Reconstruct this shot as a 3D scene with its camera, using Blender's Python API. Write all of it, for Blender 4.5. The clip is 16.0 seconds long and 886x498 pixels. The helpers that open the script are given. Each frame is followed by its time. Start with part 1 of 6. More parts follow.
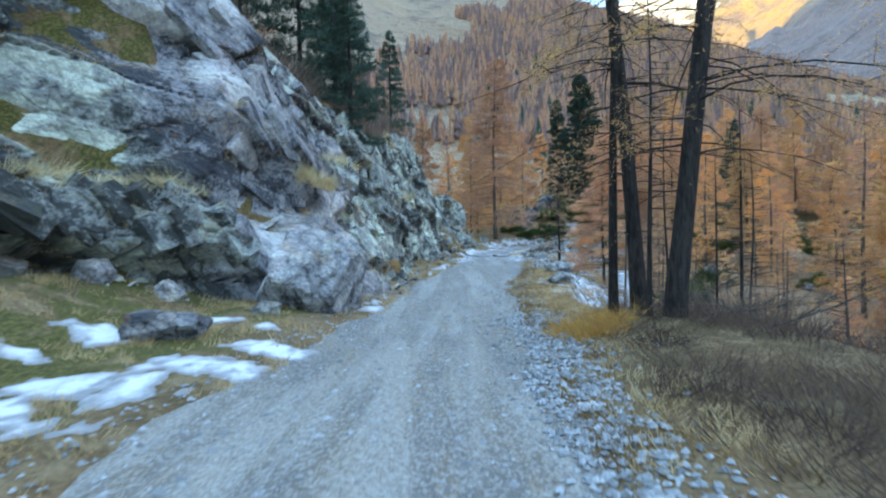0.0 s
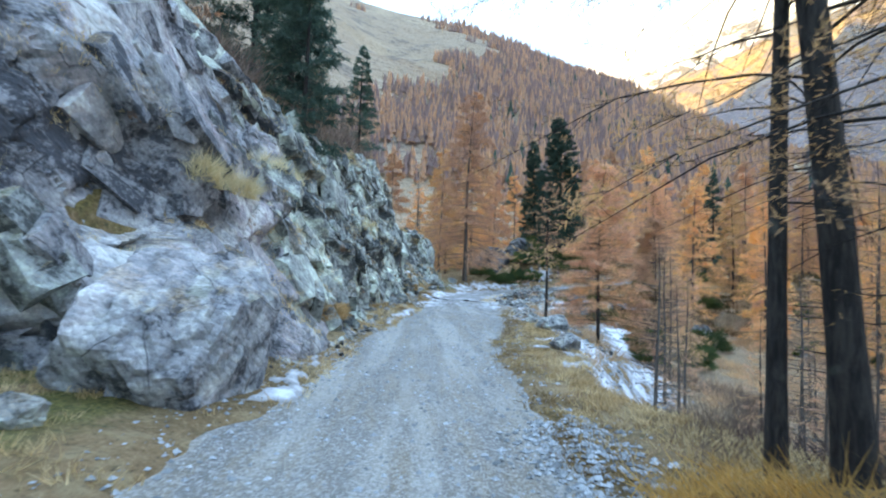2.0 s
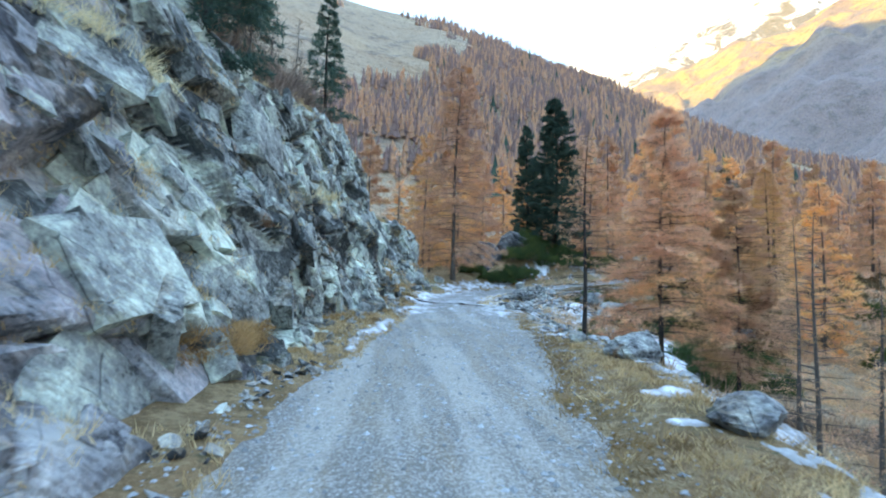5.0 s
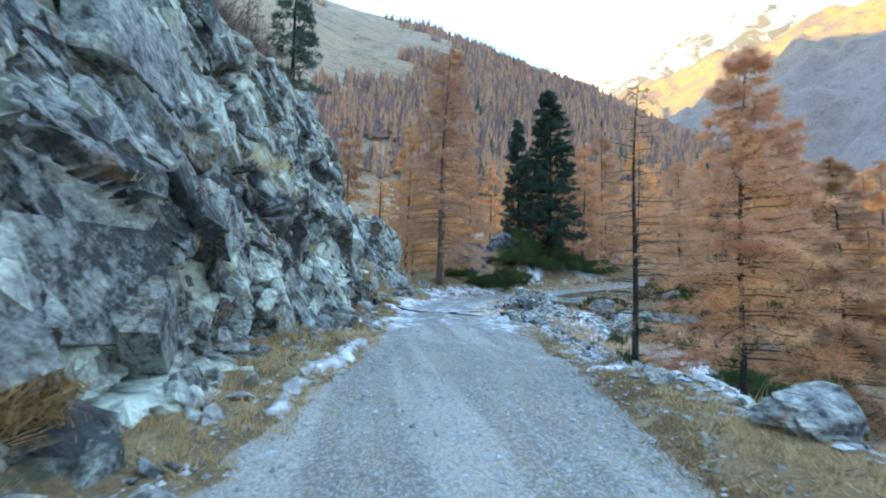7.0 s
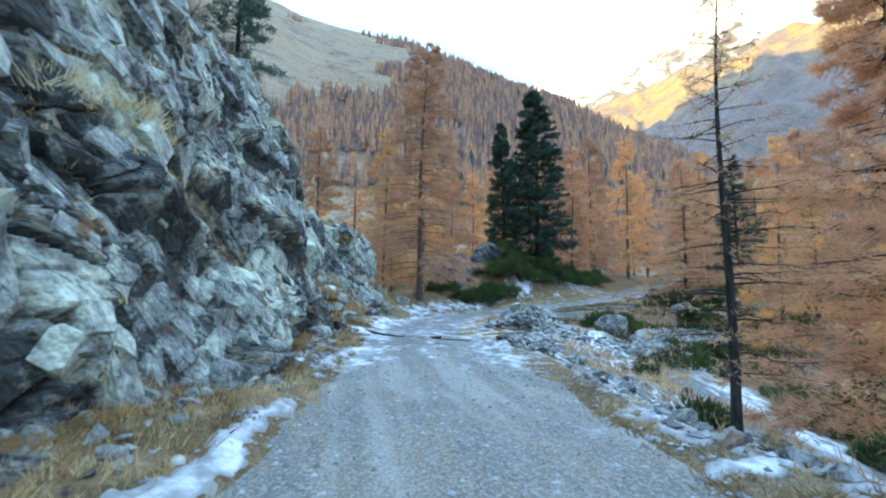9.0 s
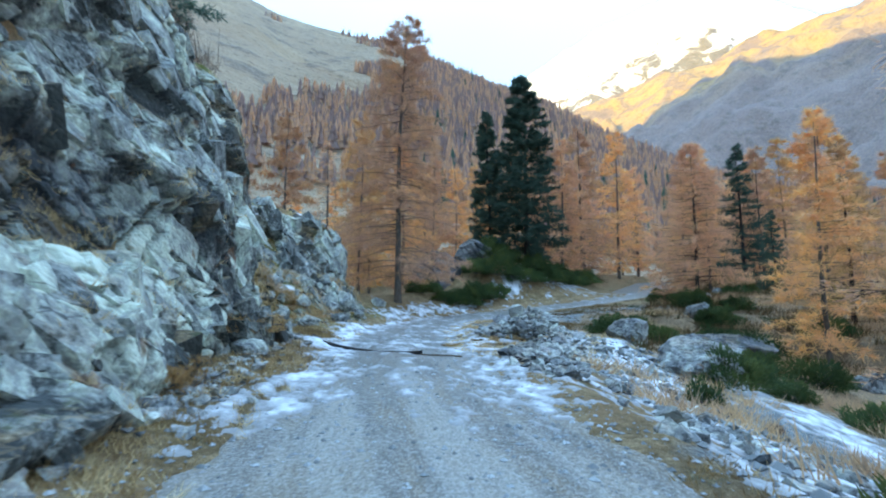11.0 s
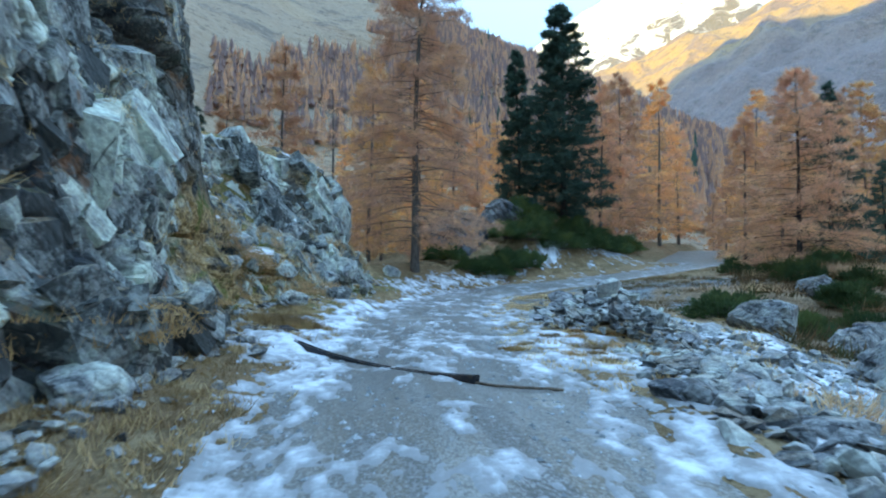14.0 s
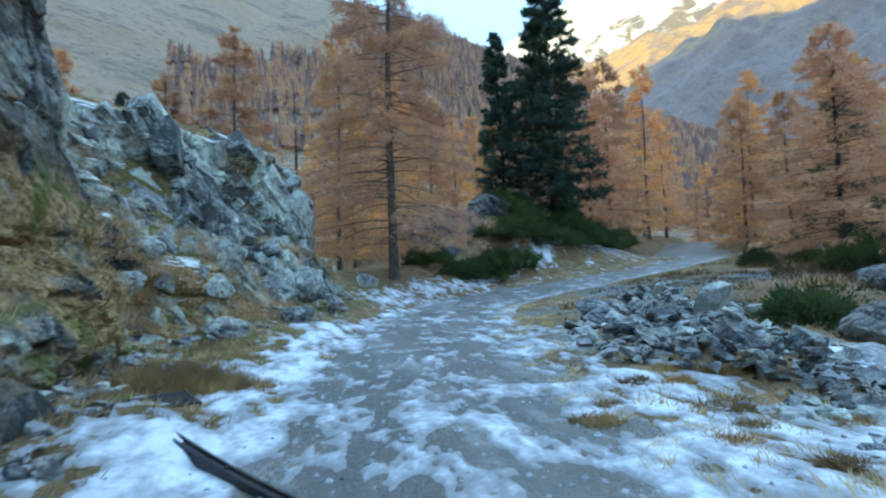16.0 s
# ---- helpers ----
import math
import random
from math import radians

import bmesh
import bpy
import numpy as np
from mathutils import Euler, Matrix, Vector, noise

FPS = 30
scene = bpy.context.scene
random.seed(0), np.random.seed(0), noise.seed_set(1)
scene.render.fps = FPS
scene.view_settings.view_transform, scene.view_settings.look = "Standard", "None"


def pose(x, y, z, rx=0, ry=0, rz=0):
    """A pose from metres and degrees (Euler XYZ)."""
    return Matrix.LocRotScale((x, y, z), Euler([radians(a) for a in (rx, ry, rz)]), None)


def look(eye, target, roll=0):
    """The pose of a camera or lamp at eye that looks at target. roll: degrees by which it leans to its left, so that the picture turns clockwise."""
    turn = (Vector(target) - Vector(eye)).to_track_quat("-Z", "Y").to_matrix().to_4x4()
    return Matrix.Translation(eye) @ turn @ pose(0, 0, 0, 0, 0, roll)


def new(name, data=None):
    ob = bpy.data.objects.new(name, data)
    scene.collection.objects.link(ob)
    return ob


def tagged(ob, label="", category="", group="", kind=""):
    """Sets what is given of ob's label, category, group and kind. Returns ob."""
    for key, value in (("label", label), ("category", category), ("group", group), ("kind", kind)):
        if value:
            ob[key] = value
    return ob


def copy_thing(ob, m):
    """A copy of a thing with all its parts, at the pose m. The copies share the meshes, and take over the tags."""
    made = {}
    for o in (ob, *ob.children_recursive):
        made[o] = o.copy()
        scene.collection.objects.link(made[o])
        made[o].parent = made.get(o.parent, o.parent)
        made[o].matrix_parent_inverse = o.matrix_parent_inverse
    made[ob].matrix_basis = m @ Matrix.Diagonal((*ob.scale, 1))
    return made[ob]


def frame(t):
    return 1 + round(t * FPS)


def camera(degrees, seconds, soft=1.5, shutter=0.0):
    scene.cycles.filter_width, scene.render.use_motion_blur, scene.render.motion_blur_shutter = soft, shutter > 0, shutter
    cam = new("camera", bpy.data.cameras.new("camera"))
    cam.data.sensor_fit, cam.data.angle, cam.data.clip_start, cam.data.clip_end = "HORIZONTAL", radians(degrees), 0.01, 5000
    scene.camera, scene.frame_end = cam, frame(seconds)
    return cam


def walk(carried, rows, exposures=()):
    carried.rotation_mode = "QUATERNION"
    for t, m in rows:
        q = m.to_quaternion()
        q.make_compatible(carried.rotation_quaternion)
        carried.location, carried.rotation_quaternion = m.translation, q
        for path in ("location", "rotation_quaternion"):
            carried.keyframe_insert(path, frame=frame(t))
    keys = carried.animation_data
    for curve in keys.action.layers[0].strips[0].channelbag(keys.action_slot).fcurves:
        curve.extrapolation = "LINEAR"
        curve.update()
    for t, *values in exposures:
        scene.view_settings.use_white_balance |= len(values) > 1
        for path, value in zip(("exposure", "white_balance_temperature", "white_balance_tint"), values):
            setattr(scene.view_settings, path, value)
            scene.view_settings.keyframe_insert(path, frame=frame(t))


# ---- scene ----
cam = camera(82.6, 16.0, soft=2.0, shutter=0.35)
METRES, EYE, TILT, LEAN, TURN = 37.0, 1.55, 0.0, 1.0, 0.0
ROWS = [
    (0.0, 0.0, 0.0, 0.0, 0.0, 0.0, -0.0),
    (0.5, -0.0028, 0.0314, 0.0014, -2.8, 3.45, 0.23),
    (1.0, -0.0041, 0.0637, 0.0019, -3.46, 4.23, -1.99),
    (1.5, -0.0032, 0.0958, 0.0034, -6.66, 6.56, -0.32),
    (2.0, -0.0012, 0.1282, 0.0035, -4.1, 4.59, -3.46),
    (2.5, 0.0018, 0.1608, 0.0042, -8.55, 5.18, -1.77),
    (3.0, 0.0019, 0.194, 0.0033, -4.67, 3.85, -3.15),
    (3.5, 0.0019, 0.2269, 0.0031, -3.78, 4.05, -1.45),
    (4.0, 0.002, 0.2602, 0.0032, -4.7, 4.47, -3.87),
    (6.5, 0.0076, 0.4211, 0.0052, -8.63, 4.86, -0.7),
    (7.0, 0.0098, 0.4531, 0.0059, -8.19, 5.31, -3.06),
    (7.5, 0.0144, 0.4853, 0.0075, -8.35, 5.39, 0.45),
    (8.0, 0.0183, 0.5157, 0.0086, -9.94, 6.28, -2.7),
    (10.5, 0.0448, 0.6624, 0.013, -10.88, 7.28, -0.26),
    (11.0, 0.0497, 0.6941, 0.0127, -12.35, 7.4, -1.41),
    (11.5, 0.0557, 0.7255, 0.0135, -15.75, 6.23, -0.05),
    (12.0, 0.0576, 0.7559, 0.0149, -14.54, 6.61, -0.11),
    (12.5, 0.0594, 0.7862, 0.0162, -7.79, 5.91, 0.71),
    (13.0, 0.0611, 0.8159, 0.0168, -11.47, 5.83, 0.04),
    (13.5, 0.0637, 0.8454, 0.0177, -7.61, 3.29, -1.22),
    (14.0, 0.0661, 0.8744, 0.0189, -10.9, 3.73, -1.85),
    (14.5, 0.0691, 0.9032, 0.02, -9.09, 3.04, 0.54),
    (15.0, 0.0695, 0.9331, 0.0209, -10.54, 3.37, -0.26),
    (15.5, 0.0734, 0.9628, 0.0222, -10.3, 3.32, -0.48),
    (16.0, 0.0766, 0.9915, 0.0239, -13.57, 4.19, 0.77),
]
walk(cam, [(t, pose(0, 0, EYE, TILT, LEAN, TURN) @ pose(METRES * x, METRES * y, METRES * z, 90 + pitch, roll, yaw)) for t, x, y, z, yaw, pitch, roll in ROWS],
     exposures=[(0.0, 3.2, 7500, 6), (0.5, 3.32, 7600, 7), (1.5, 3.45, 8000, 10), (3.5, 3.46, 7750, 8), (6.5, 3.33, 7450, 6), (8.0, 3.32, 7350, 5), (10.6, 3.28, 7250, 3), (11.5, 3.12, 7050, 3), (13.0, 2.96, 6850, 1), (14.2, 3.05, 6900, 1), (16.0, 2.98, 6950, 0)])

# ---- world and sun: the valley lies in the shade of the mountain, the far ridge in the last sun ----
SUN_BEARING, SUN_HEIGHT = -110.0, 11.0
world = bpy.data.worlds.new("sky")
scene.world = world
world.use_nodes = True
wn = world.node_tree.nodes
sky = wn.new("ShaderNodeTexSky")
sky.sky_type, sky.sun_disc = "NISHITA", False
sky.sun_elevation, sky.sun_rotation = radians(SUN_HEIGHT), radians(SUN_BEARING % 360)
sky.altitude, sky.air_density, sky.dust_density, sky.ozone_density = 1800, 1.0, 0.6, 2.0
# a thin even veil of high cloud over the blue
veil, cloud, veil_at = wn.new("ShaderNodeMix"), wn.new("ShaderNodeTexNoise"), wn.new("ShaderNodeMapRange")
cloud.inputs["Scale"].default_value, cloud.inputs["Detail"].default_value = 3.0, 5.0
for k, v in zip((1, 2, 3, 4), (0.35, 0.65, 0.46, 0.74)):
    veil_at.inputs[k].default_value = v
veil.data_type = "RGBA"
veil.inputs[7].default_value = (0.77, 1.33, 2.25, 1)
world.node_tree.links.new(cloud.outputs[0], veil_at.inputs[0])
world.node_tree.links.new(veil_at.outputs[0], veil.inputs[0])
world.node_tree.links.new(sky.outputs[0], veil.inputs[6])
# an overcast sky is about three times as bright overhead as at the horizon
aim, part_xyz, zenith, shaded = wn.new("ShaderNodeTexCoord"), wn.new("ShaderNodeSeparateXYZ"), wn.new("ShaderNodeMapRange"), wn.new("ShaderNodeMix")
world.node_tree.links.new(aim.outputs["Generated"], part_xyz.inputs[0])
world.node_tree.links.new(part_xyz.outputs[2], zenith.inputs[0])
for k, v in zip((1, 2, 3, 4), (0.3, 1.0, 0.64, 1.85)):
    zenith.inputs[k].default_value = v
shaded.data_type, shaded.blend_type = "RGBA", "MULTIPLY"
shaded.inputs[0].default_value = 1.0
world.node_tree.links.new(veil.outputs[2], shaded.inputs[6])
world.node_tree.links.new(zenith.outputs[0], shaded.inputs[7])
world.node_tree.links.new(shaded.outputs[2], wn["Background"].inputs[0])
wn["Background"].inputs[1].default_value = 0.139
sun = new("sun", bpy.data.lights.new("sun", "SUN"))
sun.data.energy, sun.data.angle, sun.data.color = 1.1, radians(0.5), (1.0, 0.70, 0.12)
sb, sh_ = radians(SUN_BEARING), radians(SUN_HEIGHT)
sun.matrix_world = look((0, 0, 0), (-math.sin(sb) * math.cos(sh_), -math.cos(sb) * math.cos(sh_), -math.sin(sh_)))


# ---- materials ----
class Nodes:
    """Short forms for the nodes of one material."""

    def __init__(self, name, rough=0.9):
        self.m = bpy.data.materials.new(name)
        self.m.use_nodes = True
        self.t = self.m.node_tree
        self.b = self.t.nodes["Principled BSDF"]
        self.b.inputs["Roughness"].default_value = rough
        self.b.inputs["Specular IOR Level"].default_value = 0.3

    def put(self, socket, value):
        if hasattr(value, "is_output"):
            self.t.links.new(value, socket)
        else:
            socket.default_value = value

    def co(self, scale=(1, 1, 1), turn=(0, 0, 0), warp=0.0):
        g = self.t.nodes.new("ShaderNodeNewGeometry").outputs["Position"]
        if warp:
            n = self.noise(g, 0.9, 3, out=1)
            g = self.vec("ADD", g, self.vec("SCALE", self.vec("SUBTRACT", n, (0.5, 0.5, 0.5)), warp))
        mp = self.t.nodes.new("ShaderNodeMapping")
        self.put(mp.inputs[0], g)
        mp.inputs["Scale"].default_value = scale
        mp.inputs["Rotation"].default_value = [radians(a) for a in turn]
        return mp.outputs[0]

    def dip(self, scale, warp=0.3):
        """Coordinates along and across the dipping beds, scaled there."""
        mp = self.t.nodes.new("ShaderNodeMapping")
        self.put(mp.inputs[0], self.co(turn=(44, 0, 0), warp=warp))
        mp.inputs["Scale"].default_value = scale
        return mp.outputs[0]

    def vec(self, op, a, b):
        n = self.t.nodes.new("ShaderNodeVectorMath")
        n.operation = op
        self.put(n.inputs[0], a)
        self.put(n.inputs["Scale"] if op == "SCALE" else n.inputs[1], b)
        return n.outputs[0]

    def noise(self, co, scale, detail=4, rough=0.6, out=0, dist=0.0):
        n = self.t.nodes.new("ShaderNodeTexNoise")
        self.put(n.inputs["Vector"], co)
        n.inputs["Scale"].default_value, n.inputs["Detail"].default_value = scale, detail
        n.inputs["Roughness"].default_value, n.inputs["Distortion"].default_value = rough, dist
        return n.outputs[out]

    def voronoi(self, co, scale, feature="F1", out=0):
        n = self.t.nodes.new("ShaderNodeTexVoronoi")
        n.feature = feature
        self.put(n.inputs["Vector"], co)
        n.inputs["Scale"].default_value = scale
        return n.outputs[out]

    def math(self, op, a, b=0.0):
        n = self.t.nodes.new("ShaderNodeMath")
        n.operation = op
        self.put(n.inputs[0], a)
        self.put(n.inputs[1], b)
        return n.outputs[0]

    def ramp(self, fac, a, b, lo=0.0, hi=1.0):
        n = self.t.nodes.new("ShaderNodeMapRange")
        n.interpolation_type = "SMOOTHSTEP"
        self.put(n.inputs[0], fac)
        for k, v in zip((1, 2, 3, 4), (a, b, lo, hi)):
            n.inputs[k].default_value = v
        return n.outputs[0]

    def mix(self, fac, a, b, blend="MIX"):
        n = self.t.nodes.new("ShaderNodeMix")
        n.data_type, n.blend_type = "RGBA", blend
        self.put(n.inputs[0], fac)
        self.put(n.inputs[6], a if hasattr(a, "is_output") else (*a, 1))
        self.put(n.inputs[7], b if hasattr(b, "is_output") else (*b, 1))
        return n.outputs[2]

    def attr(self, name):
        n = self.t.nodes.new("ShaderNodeAttribute")
        n.attribute_name = name
        return n.outputs["Fac"]

    def up(self):
        n = self.t.nodes.new("ShaderNodeSeparateXYZ")
        self.put(n.inputs[0], self.t.nodes.new("ShaderNodeNewGeometry").outputs["Normal"])
        return n.outputs[2]

    def island(self):
        return self.t.nodes.new("ShaderNodeNewGeometry").outputs["Random Per Island"]

    def object_random(self):
        return self.t.nodes.new("ShaderNodeObjectInfo").outputs["Random"]

    def done(self, colour, bump=None, strength=0.5, distance=0.02):
        self.put(self.b.inputs["Base Color"], colour if hasattr(colour, "is_output") else (*colour, 1))
        if bump is not None:
            n = self.t.nodes.new("ShaderNodeBump")
            n.inputs["Strength"].default_value, n.inputs["Distance"].default_value = strength, distance
            self.put(n.inputs["Height"], bump)
            self.t.links.new(n.outputs[0], self.b.inputs["Normal"])
        return self.m


def rock_material(name, mossy=1.0, pieces=False):
    """Schist: blue-grey and violet, turning to pale green; block by block light or dark, with rust, lichen, moss on what faces up."""
    n = Nodes(name, 0.8)
    flat = n.co(warp=0.3)
    lean = n.attr("green")
    wide = n.noise(n.dip((1.0, 0.6, 1.1)), 0.62, 4, 0.6)
    lichen = n.noise(flat, 2.4, 6, 0.75)
    streak = n.noise(n.dip((1.6, 0.7, 2.6)), 2.0, 6, 0.7)
    fine = n.noise(n.co(), 11, 6, 0.75)
    value = n.math("ADD", n.ramp(n.object_random(), 0, 1, 0.24, 0.6), n.attr("shade")) if pieces else n.attr("shade")
    for field, much in ((wide, 1.7), (lichen, 1.9), (streak, 0.5), (fine, 1.2)):
        value = n.math("ADD", value, n.math("MULTIPLY", n.math("SUBTRACT", field, 0.5), much))
    grey = n.mix(n.ramp(value, 0.08, 0.42), (0.06, 0.064, 0.074), (0.265, 0.265, 0.28))
    grey = n.mix(n.ramp(value, 0.42, 0.72), grey, n.mix(n.ramp(n.noise(flat, 0.5, 3), 0.45, 0.6), (0.41, 0.415, 0.42), (0.42, 0.375, 0.395)))
    grey = n.mix(n.ramp(value, 0.7, 1.0), grey, (0.64, 0.64, 0.62))
    leaf = n.mix(n.ramp(value, 0.08, 0.42), (0.058, 0.064, 0.062), (0.27, 0.285, 0.27))
    leaf = n.mix(n.ramp(value, 0.42, 0.72), leaf, (0.465, 0.505, 0.43))
    leaf = n.mix(n.ramp(value, 0.7, 1.0), leaf, (0.68, 0.745, 0.63))
    base = n.mix(lean, grey, leaf)
    # tone: joints and stains, plus shade painted into the recesses
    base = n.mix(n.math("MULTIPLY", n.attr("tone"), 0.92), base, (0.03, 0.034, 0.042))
    crack = n.voronoi(n.dip((1.0, 0.6, 1.2), 0.25), 1.5, "DISTANCE_TO_EDGE")
    here = n.math("MULTIPLY", n.ramp(crack, 0.02, 0.0, 0, 0.8), n.ramp(n.noise(flat, 1.4, 3), 0.5, 0.6))
    base = n.mix(here, base, (0.02, 0.023, 0.026))
    rust = n.noise(flat, 1.1, 5, 0.65)
    base = n.mix(n.ramp(rust, 0.63, 0.70, 0, 0.75), base, (0.20, 0.095, 0.045))
    moss = n.math("MULTIPLY", n.ramp(n.up(), 0.45, 0.8), n.ramp(n.noise(flat, 1.3, 5), 0.44, 0.56))
    moss = n.math("MAXIMUM", n.math("MULTIPLY", moss, mossy), n.math("MULTIPLY", n.attr("turf"), n.ramp(n.noise(flat, 1.1, 5), 0.36, 0.52)))
    turf = n.mix(n.ramp(fine, 0.4, 0.6), (0.15, 0.095, 0.04), (0.44, 0.29, 0.13))
    turf = n.mix(n.ramp(n.noise(flat, 1.7, 3), 0.5, 0.62), turf, (0.13, 0.13, 0.03))
    base = n.mix(moss, base, turf)
    base = n.mix(n.math("MULTIPLY", n.attr("snowy"), n.math("MULTIPLY", n.ramp(n.up(), 0.5, 0.75), n.ramp(n.noise(flat, 0.9, 4), 0.5, 0.56))), base, (0.8, 0.83, 0.88))
    chip = n.voronoi(n.dip((1.0, 0.7, 1.4), 0.2), 4.0)
    flake = n.voronoi(n.dip((1.2, 0.7, 1.5), 0.15), 11.0)
    height = n.math("ADD", n.math("ADD", n.math("MULTIPLY", streak, 0.3), n.math("MULTIPLY", fine, 0.45)), n.math("ADD", n.math("MULTIPLY", chip, -1.0), n.math("MULTIPLY", flake, -0.6)))
    return n.done(base, height, 0.75, 0.06)


ROCK = rock_material("schist", 0.4)
STONE = rock_material("loose stone", 0.25)
BLOCK = rock_material("schist blocks", 0.35, True)


def gravel_material():
    n = Nodes("gravel", 0.85)
    co = n.co()
    big = n.noise(co, 0.7, 4)
    grit = n.noise(co, 17, 6, 0.8)
    cell = n.voronoi(co, 30)
    base = n.mix(n.ramp(big, 0.35, 0.65), (0.155, 0.143, 0.126), (0.22, 0.2, 0.17))
    base = n.mix(n.ramp(n.noise(n.co((2.5, 0.4, 1)), 1.3, 4), 0.44, 0.62, 0, 0.8), base, (0.24, 0.195, 0.14))
    base = n.mix(n.ramp(n.noise(n.co((1.5, 0.14, 1), (0, 0, 8)), 1.0, 3), 0.46, 0.62, 0, 0.6), base, (0.40, 0.375, 0.33))
    base = n.mix(n.ramp(grit, 0.5, 0.66, 0, 0.7), base, (0.42, 0.42, 0.41))
    base = n.mix(n.ramp(grit, 0.46, 0.32, 0, 0.75), base, (0.08, 0.08, 0.08))
    chips = n.voronoi(n.co((1, 1, 1), warp=0.05), 46, "F1", 1)
    base = n.mix(n.ramp(chips, 0.60, 0.70, 0, 0.35), base, (0.47, 0.47, 0.46))
    base = n.mix(n.ramp(chips, 0.42, 0.32, 0, 0.35), base, (0.10, 0.10, 0.10))
    wet = n.math("MULTIPLY", n.attr("wet"), n.ramp(n.noise(co, 1.1, 4), 0.3, 0.5))
    base = n.mix(n.math("MULTIPLY", wet, 0.65), base, (0.085, 0.08, 0.072))
    n.put(n.b.inputs["Roughness"], n.ramp(wet, 0, 1, 0.85, 0.5))
    h = n.math("ADD", n.math("MULTIPLY", grit, 0.7), n.math("MULTIPLY", cell, -0.6))
    return n.done(base, h, 0.8, 0.02)


def turf_material(name, far=False):
    """Autumn turf: straw, moss, brown litter, bare earth; far off woods and scree."""
    n = Nodes(name, 0.95)
    co = n.co(warp=0.5)
    big, mid, fine = n.noise(co, 0.5, 4), n.noise(co, 2.3, 5, 0.7), n.noise(co, 17, 5, 0.75)
    base = n.mix(n.ramp(big, 0.4, 0.6), (0.24, 0.15, 0.075), (0.16, 0.105, 0.05))
    base = n.mix(n.ramp(mid, 0.48, 0.62), base, (0.31, 0.22, 0.12))
    base = n.mix(n.ramp(mid, 0.42, 0.30), base, (0.10, 0.09, 0.045))
    base = n.mix(n.ramp(fine, 0.5, 0.68, 0, 0.6), base, (0.42, 0.30, 0.17))
    base = n.mix(n.ramp(fine, 0.46, 0.32, 0, 0.8), base, (0.06, 0.05, 0.03))
    base = n.mix(n.math("MULTIPLY", n.attr("moss"), n.ramp(n.noise(co, 1.2, 4), 0.40, 0.52)), base, n.mix(n.ramp(fine, 0.42, 0.62), (0.075, 0.075, 0.022), (0.22, 0.18, 0.055)))
    litter = n.mix(n.ramp(mid, 0.4, 0.6), (0.33, 0.235, 0.155), (0.46, 0.31, 0.19))
    base = n.mix(n.math("MULTIPLY", n.attr("wild"), 0.85), base, n.mix(n.ramp(fine, 0.42, 0.6), litter, (0.14, 0.10, 0.065)))
    base = n.mix(n.attr("stony"), base, n.mix(n.ramp(fine, 0.4, 0.6), (0.10, 0.11, 0.11), (0.30, 0.32, 0.32)))
    return n.done(base, n.math("ADD", fine, n.math("MULTIPLY", mid, 2)), 0.9, 0.06)


def snow_material():
    n = Nodes("snow", 0.6)
    co = n.co()
    f = n.noise(co, 9, 5, 0.7)
    base = n.mix(n.ramp(f, 0.45, 0.75), (0.70, 0.73, 0.77), (0.52, 0.54, 0.56))
    base = n.mix(n.ramp(n.math("ADD", n.attr("depth"), n.math("MULTIPLY", n.math("SUBTRACT", n.noise(co, 14, 4, 0.7), 0.5), 0.5)), 0.0, 0.5, 0.92, 0.0), base, (0.22, 0.215, 0.21))
    return n.done(base, n.math("ADD", f, n.noise(co, 2.5, 3)), 0.4, 0.02)


def mountain_material(name, low, mid, high, snow=2.0, streak=0.006, turn=(0.25, 0.7)):
    """A far slope: grass, heath and scree in gullies, snow above a line (share of the height)."""
    n = Nodes(name, 0.95)
    co = n.co()
    big, small = n.noise(co, streak, 6, 0.65, dist=1.0), n.noise(co, streak * 6, 6, 0.7)
    h = n.attr("rise")
    base = n.mix(n.ramp(h, *turn), low, mid)
    base = n.mix(n.ramp(big, 0.45, 0.6), base, high)
    base = n.mix(n.ramp(small, 0.50, 0.66, 0, 0.6), base, (0.11, 0.10, 0.095))
    grain = n.noise(co, streak * 40, 4, 0.7)
    base = n.mix(n.ramp(grain, 0.5, 0.64, 0, 0.5), base, (0.34, 0.26, 0.18))
    base = n.mix(n.ramp(grain, 0.46, 0.36, 0, 0.5), base, (0.09, 0.075, 0.06))
    base = n.mix(n.ramp(n.math("ADD", h, n.math("MULTIPLY", n.math("SUBTRACT", big, 0.5), 0.8)), snow - 0.05, snow + 0.05), base, n.mix(n.ramp(small, 0.42, 0.58), (0.56, 0.60, 0.68), (0.74, 0.77, 0.82)))
    return n.done(base, n.math("ADD", big, small), 0.6, 20)


def bark_material(name, a, b):
    n = Nodes(name, 0.95)
    co = n.co((9, 9, 1.6))
    f = n.noise(co, 2.0, 6, 0.7, dist=0.6)
    base = n.mix(n.ramp(f, 0.38, 0.62), a, b)
    base = n.mix(n.ramp(n.noise(n.co(), 3, 4), 0.62, 0.74, 0, 0.4), base, (0.16, 0.17, 0.15))
    return n.done(base, f, 1.0, 0.04)


